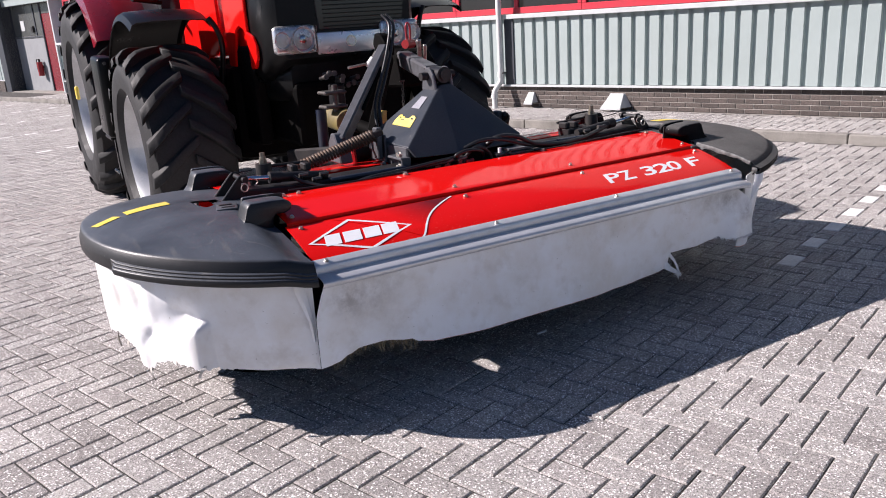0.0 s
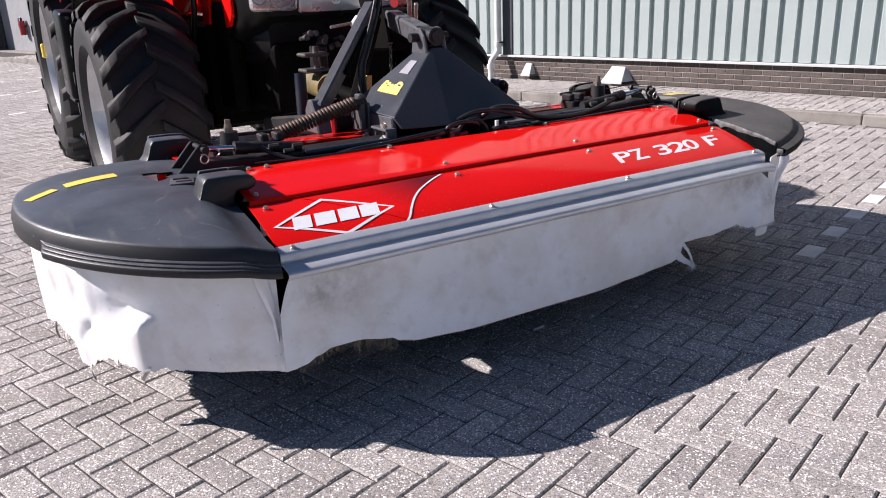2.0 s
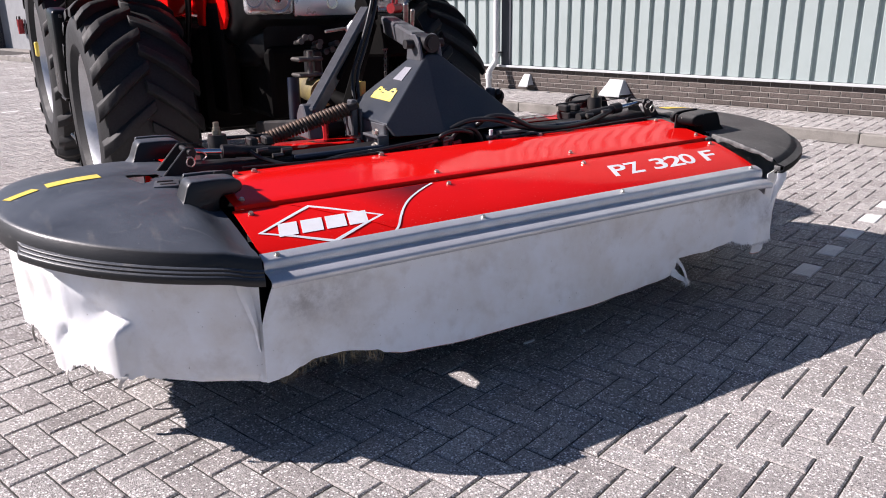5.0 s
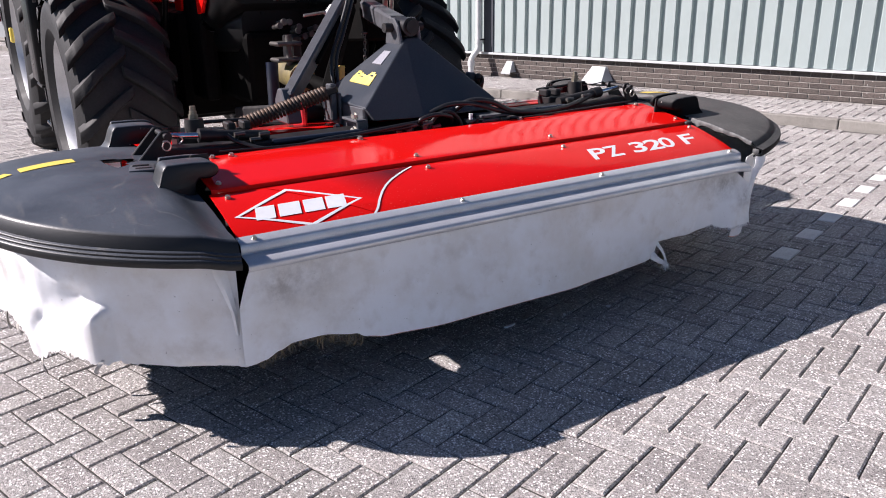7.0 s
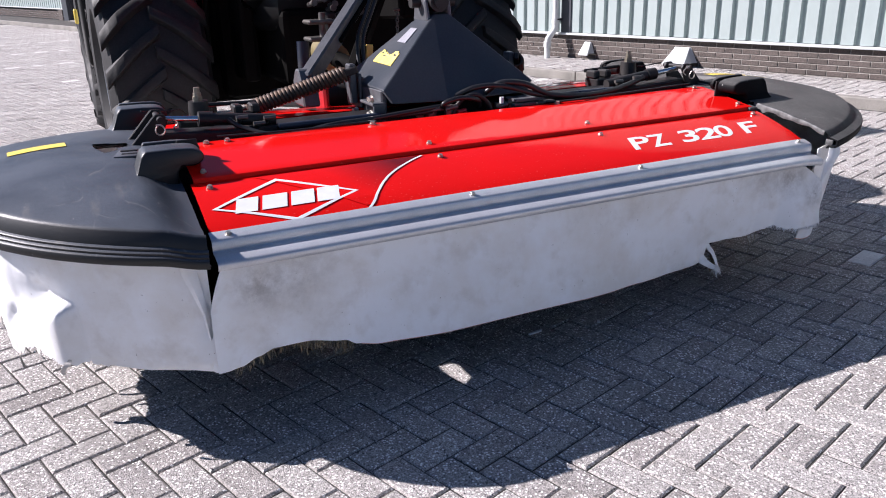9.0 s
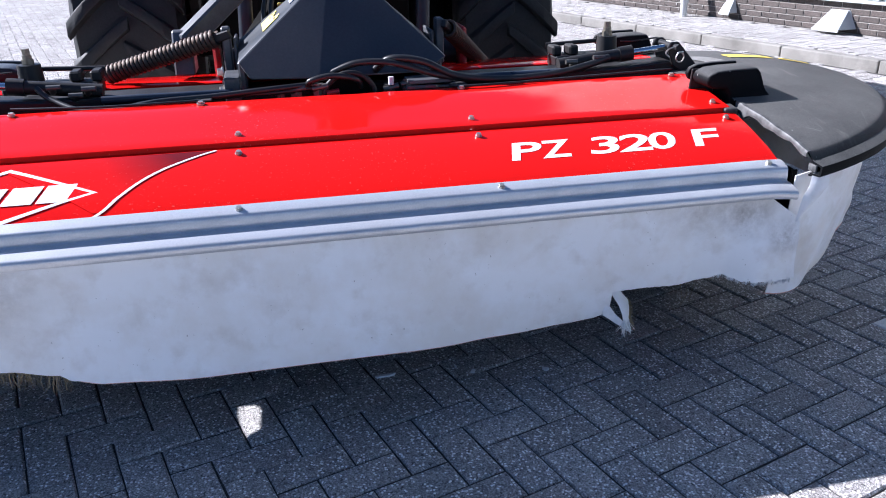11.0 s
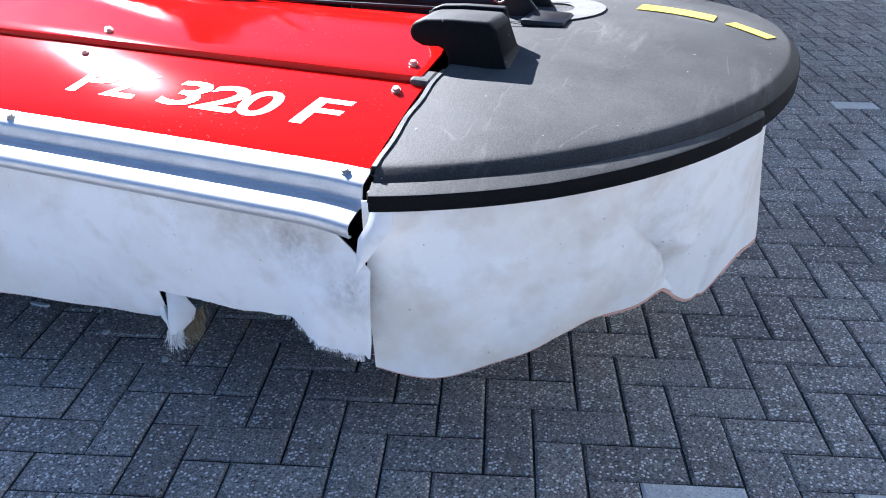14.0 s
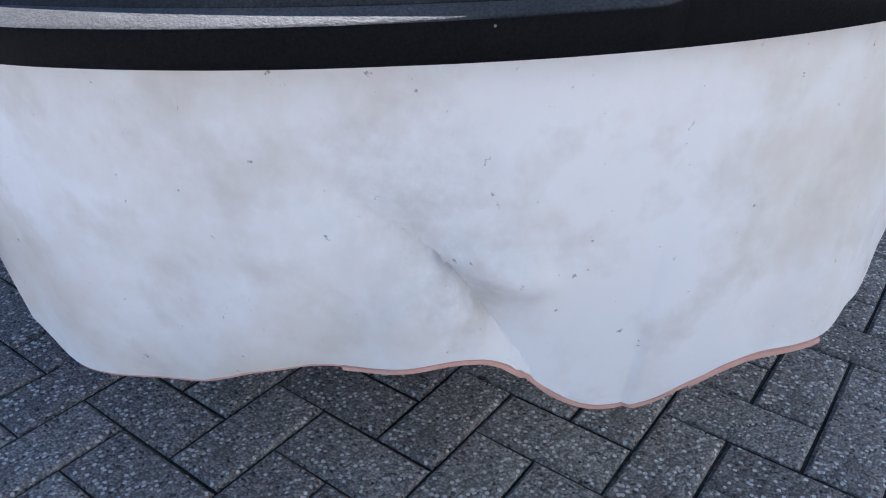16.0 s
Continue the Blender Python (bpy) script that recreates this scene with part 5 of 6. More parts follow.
hose([(MX - 0.02, 3.0, 0.81), (MX - 0.20, 2.985, 0.80), (MX - 0.40, 2.98, 0.797), (MX - 0.60, 2.965, 0.795), (MX - 0.72, 2.95, 0.78), (MX - 0.84, 2.985, 0.785)], 0.0085)
hose([(MX - 0.05, 3.0, 0.80), (MX - 0.12, 2.975, 0.825), (MX - 0.05, 2.965, 0.845), (MX + 0.03, 2.97, 0.83), (MX + 0.05, 2.99, 0.80)], 0.010)
hose([(MX + 0.33, 2.93, 0.80), (MX + 0.36, 2.90, 0.802), (MX + 0.48, 2.895, 0.802), (MX + 0.75, 2.925, 0.802), (MX + 1.0, 2.95, 0.803), (MX + 1.12, 2.95, 0.805)], 0.004, None, "thin black cable")
hose([(MX - 0.45, 2.925, 0.80), (MX - 0.60, 2.915, 0.801), (MX - 0.75, 2.92, 0.80), (MX - 1.0, 2.96, 0.80)], 0.004, None, "thin black cable")
# drive guard and small fittings in front of the headstock
pts = [(MX + 0.01 + 0.085 * math.cos(math.pi * k / 14), 2.975, 0.765 + 0.085 * math.sin(math.pi * k / 14)) for k in range(15)]
part("guard_ring", tube(pts, 0.009, 8), M_steel, mower, "half-round drive guard", 60)
part("drive_housing", rod(bmesh.new(), (MX + 0.01, 2.985, 0.77), (MX + 0.01, 3.07, 0.77), 0.07, 28), M_shadegrime, mower, smooth=40)
for x, y, z, r in ((-0.16, 3.0, 0.80, 0.02), (-0.09, 2.985, 0.805, 0.018), (0.14, 2.99, 0.79, 0.02), (0.20, 3.0, 0.80, 0.015), (-0.21, 3.0, 0.795, 0.014)):
    bm = rod(bmesh.new(), (MX + x, y, z - 0.025), (MX + x, y, z + 0.015), r, 6)
    rod(bm, (MX + x - 0.02, y - 0.01, z), (MX + x + 0.03, y - 0.01, z + 0.008), r * 0.55, 10)
    part("valve", bm, M_zincdark, mower, smooth=40)
part("connector", rod(bmesh.new(), (MX + 0.145, 2.975, 0.805), (MX + 0.145, 2.975, 0.83), 0.009, 10), M_white, mower, "small white plug", 40)
part("connector", rod(bmesh.new(), (MX - 0.065, 2.965, 0.79), (MX - 0.025, 2.965, 0.795), 0.010, 10), M_brightred, mower, "small red plug", 40)
for k in range(3):
    part("spacer_plate", box(bmesh.new(), (MX + 0.27, 3.0, 0.777 + 0.017 * k), (0.16 - 0.01 * k, 0.09, 0.012), None, 0.002), M_headsteel, mower)
for x in (-0.47, 0.34):
    part("foot_plate", box(bmesh.new(), (MX + x, 2.955, 0.797), (0.10, 0.05, 0.006), None, 0.002), M_zincdark, mower)
    bm = bmesh.new()
    hex_bolt(bm, (MX + x + 0.02, 2.895, 0.797), (0, -0.15, 1), 0.009)
    part("bolt", bm, M_zinc, top_panel)
for x in (-1.05, 1.09, -0.98):
    bm = bmesh.new()
    hex_bolt(bm, (MX + x, 2.89, 0.797), (0, -0.15, 1), 0.008)
    part("bolt", bm, M_zinc, top_panel)


# ---- decals on the front sheet ----
def panel_z(y):
    return float(np.interp(y, [p[0] for p in FRONT[:7]], [p[1] for p in FRONT[:7]]))


def decal(name, rows, material, label, lift=0.0016):
    """A strip of (x, y) rows laid on the front sheet."""
    top = [[Vector((x, y, panel_z(y) + lift)) for x, y in row] for row in rows]
    part(name, sheet(top, 0.001), material, front_panel, label)


def steps(a, b, n):
    return [(a[0] + (b[0] - a[0]) * k / n, a[1] + (b[1] - a[1]) * k / n) for k in range(n + 1)]


tips = [(0.928, 2.442), (1.148, 2.562), (1.374, 2.434), (1.152, 2.341)]
inner = [(1.152 + (x - 1.152) * 0.925, 2.445 + (y - 2.445) * 0.88) for x, y in tips]
for i in range(4):
    j = (i + 1) % 4
    decal("emblem_edge", [list(p) for p in zip(steps(tips[i], tips[j], 6), steps(inner[i], inner[j], 6))], M_white, "white line of a diamond emblem")
for x0, x1 in ((0.997, 1.062), (1.075, 1.150), (1.162, 1.234), (1.243, 1.313)):
    decal("emblem_block", [[(x0 + 0.020 * (q - 0.5), 2.407 + 0.069 * q), (x1 + 0.020 * (q - 0.5), 2.407 + 0.069 * q)] for q in (0.0, 0.5, 1.0)], M_white, "white block in the emblem", 0.0017)
arc = smooth_line([(1.336, 2.334, 0), (1.366, 2.345, 0), (1.394, 2.370, 0), (1.425, 2.412, 0), (1.466, 2.462, 0), (1.520, 2.510, 0), (1.60, 2.560, 0), (1.655, 2.588, 0)], 6)
decal("swoosh", [[(p.x, p.y), (p.x + 0.0075, p.y - 0.003)] for p in arc], M_white, "white curved line")
rows = []
for p in arc[10:]:
    q = (p.y - arc[10].y) / (arc[-1].y - arc[10].y)
    x0 = 1.37 - 0.28 * q
    rows.append([(x0 + (p.x - x0) * k / 5, p.y) for k in range(6)])
decal("dark_patch", rows, M_fadingred, "dark red fading patch", 0.0012)


def lettering(words, x0, x1, y0, y1):
    """Writing on the front sheet between x0 and x1."""
    cu = bpy.data.curves.new("lettering", "FONT")
    cu.body, cu.shear, cu.offset, cu.resolution_u = words, 0.17, 0.018, 4
    tmp = new("lettering", cu)
    me = bpy.data.meshes.new_from_object(tmp)
    bpy.data.objects.remove(tmp)
    co = np.array([v.co[:] for v in me.vertices])
    lo, hi = co.min(0), co.max(0)
    pts = [(x0 + (x1 - x0) * (p[0] - lo[0]) / (hi[0] - lo[0]), y0 + (y1 - y0) * (p[1] - lo[1]) / (hi[1] - lo[1])) for p in co]
    verts = [Vector((x, y, panel_z(y) + 0.0011)) for x, y in pts]
    part("lettering", (verts, [tuple(p.vertices) for p in me.polygons]), M_white, front_panel, "white letters")


for letter, x0, x1 in (("P", 2.450, 2.553), ("Z", 2.540, 2.641), ("3", 2.683, 2.785), ("2", 2.768, 2.876), ("0", 2.870, 2.957), ("F", 3.000, 3.106)):
    lettering(letter, x0, x1, 2.428, 2.511)

# ---- rags, fibres and leaves of the torn skirt ----
hair = random.Random(11)
verts, faces = [], []


def strand(p, length, lean, w):
    """One thin hanging fibre."""
    n = len(verts)
    side = Vector((math.cos(lean * 3), math.sin(lean * 3), 0)) * w
    bend = Vector((hair.uniform(-0.4, 0.4), hair.uniform(-0.5, 0.2), -1.0)).normalized()
    q = p + bend * length * 0.5
    r = q + (bend + Vector((hair.uniform(-0.6, 0.6), hair.uniform(-0.4, 0.4), 0))).normalized() * length * 0.5
    for a in (p, q, r):
        verts.extend([a - side, a + side, a + Vector((0, w, 0))])
    for k in (0, 3):
        faces.extend([(n + k, n + k + 1, n + k + 4, n + k + 3), (n + k + 1, n + k + 2, n + k + 5, n + k + 4), (n + k + 2, n + k, n + k + 3, n + k + 5)])


pts = [Vector((x, skirt_y(x, (0.600 - front_bottom(x)) / 0.34) + 0.0015, front_bottom(x) - 0.0005)) for x in [1.29 + 0.035 * k for k in range(40)]]
part("hem", tube(pts, 0.0030, 6), M_hem, front_skirt, "pinkish worn hem")
for _ in range(230):
    x = hair.uniform(0.915, 1.265)
    strand(Vector((x, skirt_y(x, (0.600 - front_bottom(x)) / 0.34) + hair.uniform(-0.001, 0.003), front_bottom(x) + 0.004)), hair.uniform(0.01, 0.045) * (1.3 if x > 1.1 else 0.8), hair.uniform(0, 6), 0.0007)
for _ in range(26):
    x = hair.uniform(2.90, 3.20)
    strand(Vector((x, skirt_y(x, (0.600 - front_bottom(x)) / 0.34), front_bottom(x) + 0.003)), hair.uniform(0.006, 0.02), hair.uniform(0, 6), 0.0005)
for x in (2.93, 2.95, 2.975):
    strand(Vector((x, skirt_y(x, (0.600 - front_bottom(x)) / 0.34), front_bottom(x) + 0.003)), 0.075, x * 40, 0.0006)
part("fringe", (verts, faces), M_straw, front_skirt, "dry frayed fibres", kind="stuff")
verts, faces = [], []
for _ in range(420):
    x = 3.235 - 0.21 * hair.random() ** 1.5
    strand(Vector((x, skirt_y(x, (0.600 - front_bottom(x)) / 0.34) + hair.uniform(-0.002, 0.002), front_bottom(x) + 0.006)), hair.uniform(0.006, 0.020), hair.uniform(0, 6), 0.0006)
part("fringe", (verts, faces), M_canvas, front_skirt, "frayed white canvas threads", kind="stuff")

# curled torn flap hanging from the corner of the tear
edges = [((2.714, 2.326, 0.318), (2.746, 2.330, 0.314)), ((2.722, 2.318, 0.296), (2.760, 2.332, 0.290)), ((2.738, 2.296, 0.268), (2.782, 2.333, 0.264)), ((2.744, 2.284, 0.245), (2.782, 2.322, 0.243)), ((2.746, 2.276, 0.222), (2.768, 2.298, 0.226))]
rows = [[Vector(a).lerp(Vector(b), t) + Vector((0.004, -0.006, 0)) * (4 * t * (1 - t)) for t in (0, 0.25, 0.5, 0.75, 1)] for a, b in edges]
part("torn_flap", sheet(rows, 0.0025), M_canvas, front_skirt, "curled strip of torn canvas", 60)
corner = [((2.698, 2.318, 0.290), (2.698, 2.318, 0.232)), ((2.712, 2.316, 0.268), (2.714, 2.312, 0.222)), ((2.730, 2.302, 0.240), (2.732, 2.298, 0.211)), ((2.747, 2.282, 0.224), (2.748, 2.280, 0.206))]
part("torn_flap", sheet([[Vector(a).lerp(Vector(b), t) for t in (0, 0.5, 1)] for a, b in corner], 0.0025), M_canvas, front_skirt, "torn canvas corner", 60)
verts, faces = [], []
end = rows[-1]
for _ in range(150):
    p = end[0].lerp(end[-1], hair.random()) + Vector((0, 0, hair.uniform(0.0, 0.012)))
    strand(p, hair.uniform(0.015, 0.05), hair.uniform(0, 6), 0.0008)
part("fringe", (verts, faces), M_canvas, front_skirt, "frayed canvas threads", kind="stuff")
verts, faces = [], []
for _ in range(160):
    p = rows[2][-1].lerp(rows[-1][-1], hair.random()) + Vector((hair.uniform(-0.004, 0.012), hair.uniform(0.0, 0.02), 0))
    strand(p, hair.uniform(0.02, 0.06), hair.uniform(0, 6), 0.0008)
part("fringe", (verts, faces), M_straw, front_skirt, "brown frayed fibres", kind="stuff")


# turned-back edges of the side skirts
rows = []
for x, y, z, w in ((1.243, 2.312, 0.608, 0.024), (1.236, 2.308, 0.56, 0.024), (1.220, 2.306, 0.50, 0.017), (1.206, 2.306, 0.44, 0.009), (1.198, 2.308, 0.36, 0.004)):
    rows.append([mirror((x - w, y - 0.004, z), -1), mirror((x, y - 0.012, z - 0.006), -1), mirror((x + w * 0.6, y - 0.002, z), -1)])
part("turned_edge", sheet(rows, 0.0022), M_canvas, mower, "folded back canvas edge", 60)
rows = [[Vector(p).lerp(Vector(q), k / 4) + Vector((0, -0.006 * math.sin(math.pi * k / 4), 0)) for k in range(5)] for p, q in
        (((3.262, 2.252, 0.636), (3.308, 2.240, 0.642)), ((3.254, 2.246, 0.600), (3.304, 2.234, 0.603)), ((3.236, 2.243, 0.568), (3.284, 2.234, 0.574)), ((3.230, 2.244, 0.530), (3.260, 2.238, 0.540)), ((3.228, 2.248, 0.498), (3.231, 2.246, 0.497)))]
part("turned_edge", sheet(rows, 0.0022), M_canvas, mower, "folded back canvas corner", 60)

# rag ends below the ragged skirt, twisting as they hang
for a, h, wide, turn in ((-24, 0.050, 0.011, 0.9), (-5, 0.060, 0.007, 1.4), (-12, 0.035, 0.006, -0.8), (-37, 0.022, 0.010, 0.6), (-46, 0.030, 0.009, -0.9)):
    z = curve_at(left_bottom, a)
    r = skirt_radius(-1, a, 1.0, curve_at(left_radius, a)) + ragged_folds(a, z) - 0.002
    rows = []
    for q in (0, 0.2, 0.4, 0.6, 0.8, 1.0):
        w, spin = wide * (1.15 - 0.6 * q), turn * q
        b, mid = radians(a) + 0.012 * math.sin(4 * q + a), r + 0.012 * math.sin(2.6 * q)
        rows.append([mirror((CX + mid * math.cos(b) + t * w * math.sin(radians(a) + spin), CY + mid * math.sin(b) - t * w * math.cos(radians(a) + spin), z + 0.018 - (h + 0.018) * q), -1) for t in (-1, 0, 1)])
    part("rag", sheet(rows, 0.002), M_canvasdirty, mower, "frayed dirty rag end", 60)

# ---- white flakes standing in for flecks of sun on the paving ----
for x, y, w, d, turn in ((2.078, 2.507, 0.066, 0.014, 8), (2.347, 2.468, 0.020, 0.015, 40), (2.57, 2.427, 0.022, 0.014, -20), (2.30, 2.505, 0.012, 0.009, 70), (3.52, 1.93, 0.016, 0.006, 25)):
    scrap = thing("sun_fleck", (x, y, 0.0), "small white flake standing in for a fleck of sun", "scrap", "scraps on the paving")
    bent = [(0.5 * math.cos(k * 0.7) * (1 + 0.2 * math.sin(k * 7)), 0.5 * math.sin(k * 0.7) * (1 + 0.3 * math.sin(k * 5 + x * 9))) for k in range(9)]
    c, n = math.cos(radians(turn)), math.sin(radians(turn))
    pts = [Vector((x + w * p * c - d * q * n, y + w * p * n + d * q * c, 0.004 * p * p)) for p, q in bent]
    part("sheet", solid(prism(pts, (0, 0, -0.001), (0, 0, 0.005))), M_white, scrap)

# ---- the tractor behind the mower ----
TX, AXLE_F, AXLE_R = 2.2, 5.42, 8.12
tractor = thing("tractor", (TX, 6.6, 0.0), "red tractor with black bonnet nose and wide lugged tyres", "tractor")


def wheel(x, y, radius, width, rim_r, side, lugs):
    """A lugged farm tyre on a silver rim; side is the way its outer face looks."""
    c = Vector((x, y, radius - 0.012))
    half = width / 2
    body = radius - 0.045
    prof = [(-0.80, rim_r), (-0.97, rim_r + 0.05), (-1.0, (rim_r + body) / 2), (-0.97, body - 0.09), (-0.86, body - 0.03), (-0.5, body - 0.006), (0, body), (0.5, body - 0.006), (0.86, body - 0.03), (0.97, body - 0.09), (1.0, (rim_r + body) / 2), (0.97, rim_r + 0.05), (0.80, rim_r)]
    n = 72
    rows = []
    for p, r in prof:
        rows.append([c + Vector((p * half, r * math.cos(2 * math.pi * k / n), r * math.sin(2 * math.pi * k / n))) for k in range(n)])
    verts, faces = grid(rows, True)

    def tread(q):
        return body - 0.006 - 0.05 * max(0.0, abs(q) - 0.62) ** 1.5 * 3

    bm = solid((verts, faces))
    w = part("wheel", bm, M_tyre, tractor, "black lugged tyre", 35)
    origin = ORIGIN[tractor.name]
    for s in (-1, 1):
        ring = []
        for j in range(7):
            q = -0.06 + 1.06 * j / 6
            a = (q ** 1.15 if q > 0 else q) * 0.85 * half / radius
            ww = 0.036 / radius * (1 + 0.35 * q)
            low, high = tread(q) - 0.02, tread(q) + 0.045 - 0.02 * max(0.0, q - 0.8) * 5
            for da, r in ((-ww * 1.25, low), (-ww * 0.8, high), (ww * 0.8, high), (ww * 1.25, low)):
                ring.append(Vector((s * q * half, r * math.cos(a + da), r * math.sin(a + da))))
        lf = [(4 * j + i, 4 * j + i + 1, 4 * j + i + 5, 4 * j + i + 4) for j in range(6) for i in range(3)] + [(0, 1, 2, 3), (27, 26, 25, 24)]
        first = None
        for k in range(lugs):
            if first is None:
                first = part("tyre_lug", solid((ring, lf), 0.004), M_tyre, None, smooth=40)
                ob = first
            else:
                ob = new("tyre_lug", first.data)
            ob.parent = w
            ob.location = c - origin
            ob.rotation_euler = (2 * math.pi * (k + (0.5 if s > 0 else 0.0)) / lugs, 0, 0)
    prof = [(0.80, rim_r + 0.012), (0.84, rim_r - 0.005), (0.70, rim_r - 0.03), (0.30, rim_r - 0.05), (0.22, rim_r - 0.09), (0.05, rim_r * 0.55), (0.12, rim_r * 0.35), (0.12, 0.02)]
    rows = [[c + Vector((side * p * half, r * math.cos(2 * math.pi * k / 48), r * math.sin(2 * math.pi * k / 48))) for k in range(48)] for p, r in prof]
    part("rim", sheet([row + row[:1] for row in rows], 0.008), M_rim, w, "silver steel rim", 35)
    bm = rod(bmesh.new(), c + Vector((side * 0.02 * half, 0, 0)), c + Vector((side * 0.5 * half, 0, 0)), rim_r * 0.28, 24)
    for k in range(8):
        a = 2 * math.pi * k / 8
        p = c + Vector((side * 0.1 * half, rim_r * 0.42 * math.cos(a), rim_r * 0.42 * math.sin(a)))
        rod(bm, p, p + Vector((side * 0.05, 0, 0)), 0.014, 6)
    part("hub", bm, M_rim, w, smooth=35)
    return w


front_left = wheel(TX - 1.08, AXLE_F, 0.72, 0.57, 0.40, -1, 19)
front_right = wheel(TX + 0.935, AXLE_F, 0.72, 0.57, 0.40, 1, 19)
rear_left = wheel(TX - 1.0, AXLE_R, 0.93, 0.66, 0.52, -1, 20)
rear_right = wheel(TX + 0.87, AXLE_R, 0.93, 0.66, 0.52, 1, 20)


def mudguard(x, y, z, radius, wide, a0, a1, name, material, label, edge=0.05):
    """An arched mudguard over a wheel; angles from the front, upwards."""
    rows = []
    for k in range(29):
        a = radians(a0 + (a1 - a0) * k / 28)
        row = []
        for q, d in ((-0.5, -edge), (-0.47, -0.012), (-0.42, 0.0), (-0.15, 0.008), (0.15, 0.008), (0.42, 0.0), (0.47, -0.012), (0.5, -edge)):
            r = radius + d
            row.append(Vector((x + q * wide, y - r * math.cos(a), z + r * math.sin(a))))
        rows.append(row)
    return part(name, sheet(rows, 0.006), material, tractor, label, 40)


for s in (-1, 1):
    mudguard(TX - 0.07 + s * 0.98, AXLE_F, 0.74, 0.90, 0.50, 66, 178, "front_mudguard", M_black, "black plastic mudguard")
    mudguard(TX - 0.06 + s * 0.84, AXLE_R, 0.95, 1.04, 0.62, 30, 150, "rear_mudguard", M_maroon, "maroon rear mudguard", 0.12)

# ---- bonnet, nose and front block ----
NX = TX - 0.055  # middle of the nose
def loft(rings, material, name, parent, label="", smooth=35, bevel=0.0):
    """A closed body through rings of points, its ends capped."""
    v, f = grid(rings, True)
    n = len(rings[0])
    f += [tuple(range(n))[::-1], tuple(range((len(rings) - 1) * n, len(rings) * n))]
    return part(name, solid((v, f), bevel), material, parent, label, smooth)


def nose_ring(y, half, z0, z1, round_r=0.08):
    pts = []
    for cx, cz, a0 in ((half - round_r, z0 + round_r, -90), (half - round_r, z1 - round_r, 0), (-half + round_r, z1 - round_r, 90), (-half + round_r, z0 + round_r, 180)):
        for k in range(5):
            a = radians(a0 + 22.5 * k)
            pts.append(Vector((NX + cx + round_r * math.cos(a), y, cz + round_r * math.sin(a))))
    return pts


nose = loft([nose_ring(4.56, 0.47, 1.29, 1.80), nose_ring(4.61, 0.515, 1.24, 1.86), nose_ring(4.75, 0.535, 1.16, 1.92), nose_ring(4.93, 0.54, 1.12, 1.95)], M_black, "nose", tractor, "black bonnet nose")
grille = part("grille", solid(prism([Vector((NX + x, 4.552, z)) for x, z in ((-0.20, 1.455), (0.40, 1.455), (0.44, 1.70), (-0.22, 1.70))], (0, 0, 0), (0, 0.02, 0)), 0.005), M_pane, nose, "dark mesh grille")
for k in range(9):
    part("grille_bar", box(bmesh.new(), (TX + 0.07, 4.548, 1.475 + 0.026 * k), (0.58, 0.008, 0.006), None, 0.001), M_black, grille)
loft([nose_ring(4.60, 0.40, 1.06, 1.262, 0.06), nose_ring(4.70, 0.46, 1.02, 1.23, 0.06), nose_ring(5.1, 0.48, 1.0, 1.16, 0.06)], M_black, "lower_bumper", tractor, "black lower bumper")
for s in (-1, 1):
    x = NX + s * 0.372
    lamp = part("headlamp", box(bmesh.new(), (x, 4.552, 1.405), (0.285, 0.06, 0.175), None, 0.03, 3), M_chromedull, nose, "clear headlamp in a bright housing", 40)
    for cx, r in ((x - s * 0.045, 0.072), (x + s * 0.095, 0.048)):
        bowl = [[Vector((cx + r * q * math.cos(a), 4.520 + 0.022 * (1 - q * q), 1.405 + r * q * 1.05 * math.sin(a))) for a in [2 * math.pi * k / 28 for k in range(29)]] for q in (1.06, 1.0, 0.85, 0.65, 0.45, 0.28)]
        bowl[0] = [p + Vector((0, -0.006, 0)) for p in bowl[0]]
        part("reflector", sheet(bowl, 0.002), M_lampglass, lamp, "bright reflector bowl", 40)
    bm = bmesh.new()
    bmesh.ops.create_uvsphere(bm, u_segments=20, v_segments=10, radius=0.030, matrix=Matrix.Translation((x - s * 0.045, 4.526, 1.405)) @ Matrix.Diagonal((1, 0.5, 1, 1)))
    part("bulb_lens", bm, M_chrome, lamp, smooth=True)
    part("lens", box(bmesh.new(), (x, 4.506, 1.405), (0.272, 0.006, 0.162), None, 0.002), M_clearglass, lamp, "clear lens")
part("chrome_band", box(bmesh.new(), (NX, 4.543, 1.372), (0.455, 0.03, 0.135), None, 0.010, 2), M_chromedull, nose, "brushed bright band", 40)
badge = part("badge", rod(bmesh.new(), (TX - 0.05, 4.522, 1.377), (TX - 0.05, 4.53, 1.377), 0.036, 28), M_chrome, nose, "round badge", 40)
part("badge_core", rod(bmesh.new(), (TX - 0.05, 4.518, 1.377), (TX - 0.05, 4.523, 1.377), 0.024, 24), M_chromedull, badge, smooth=40)

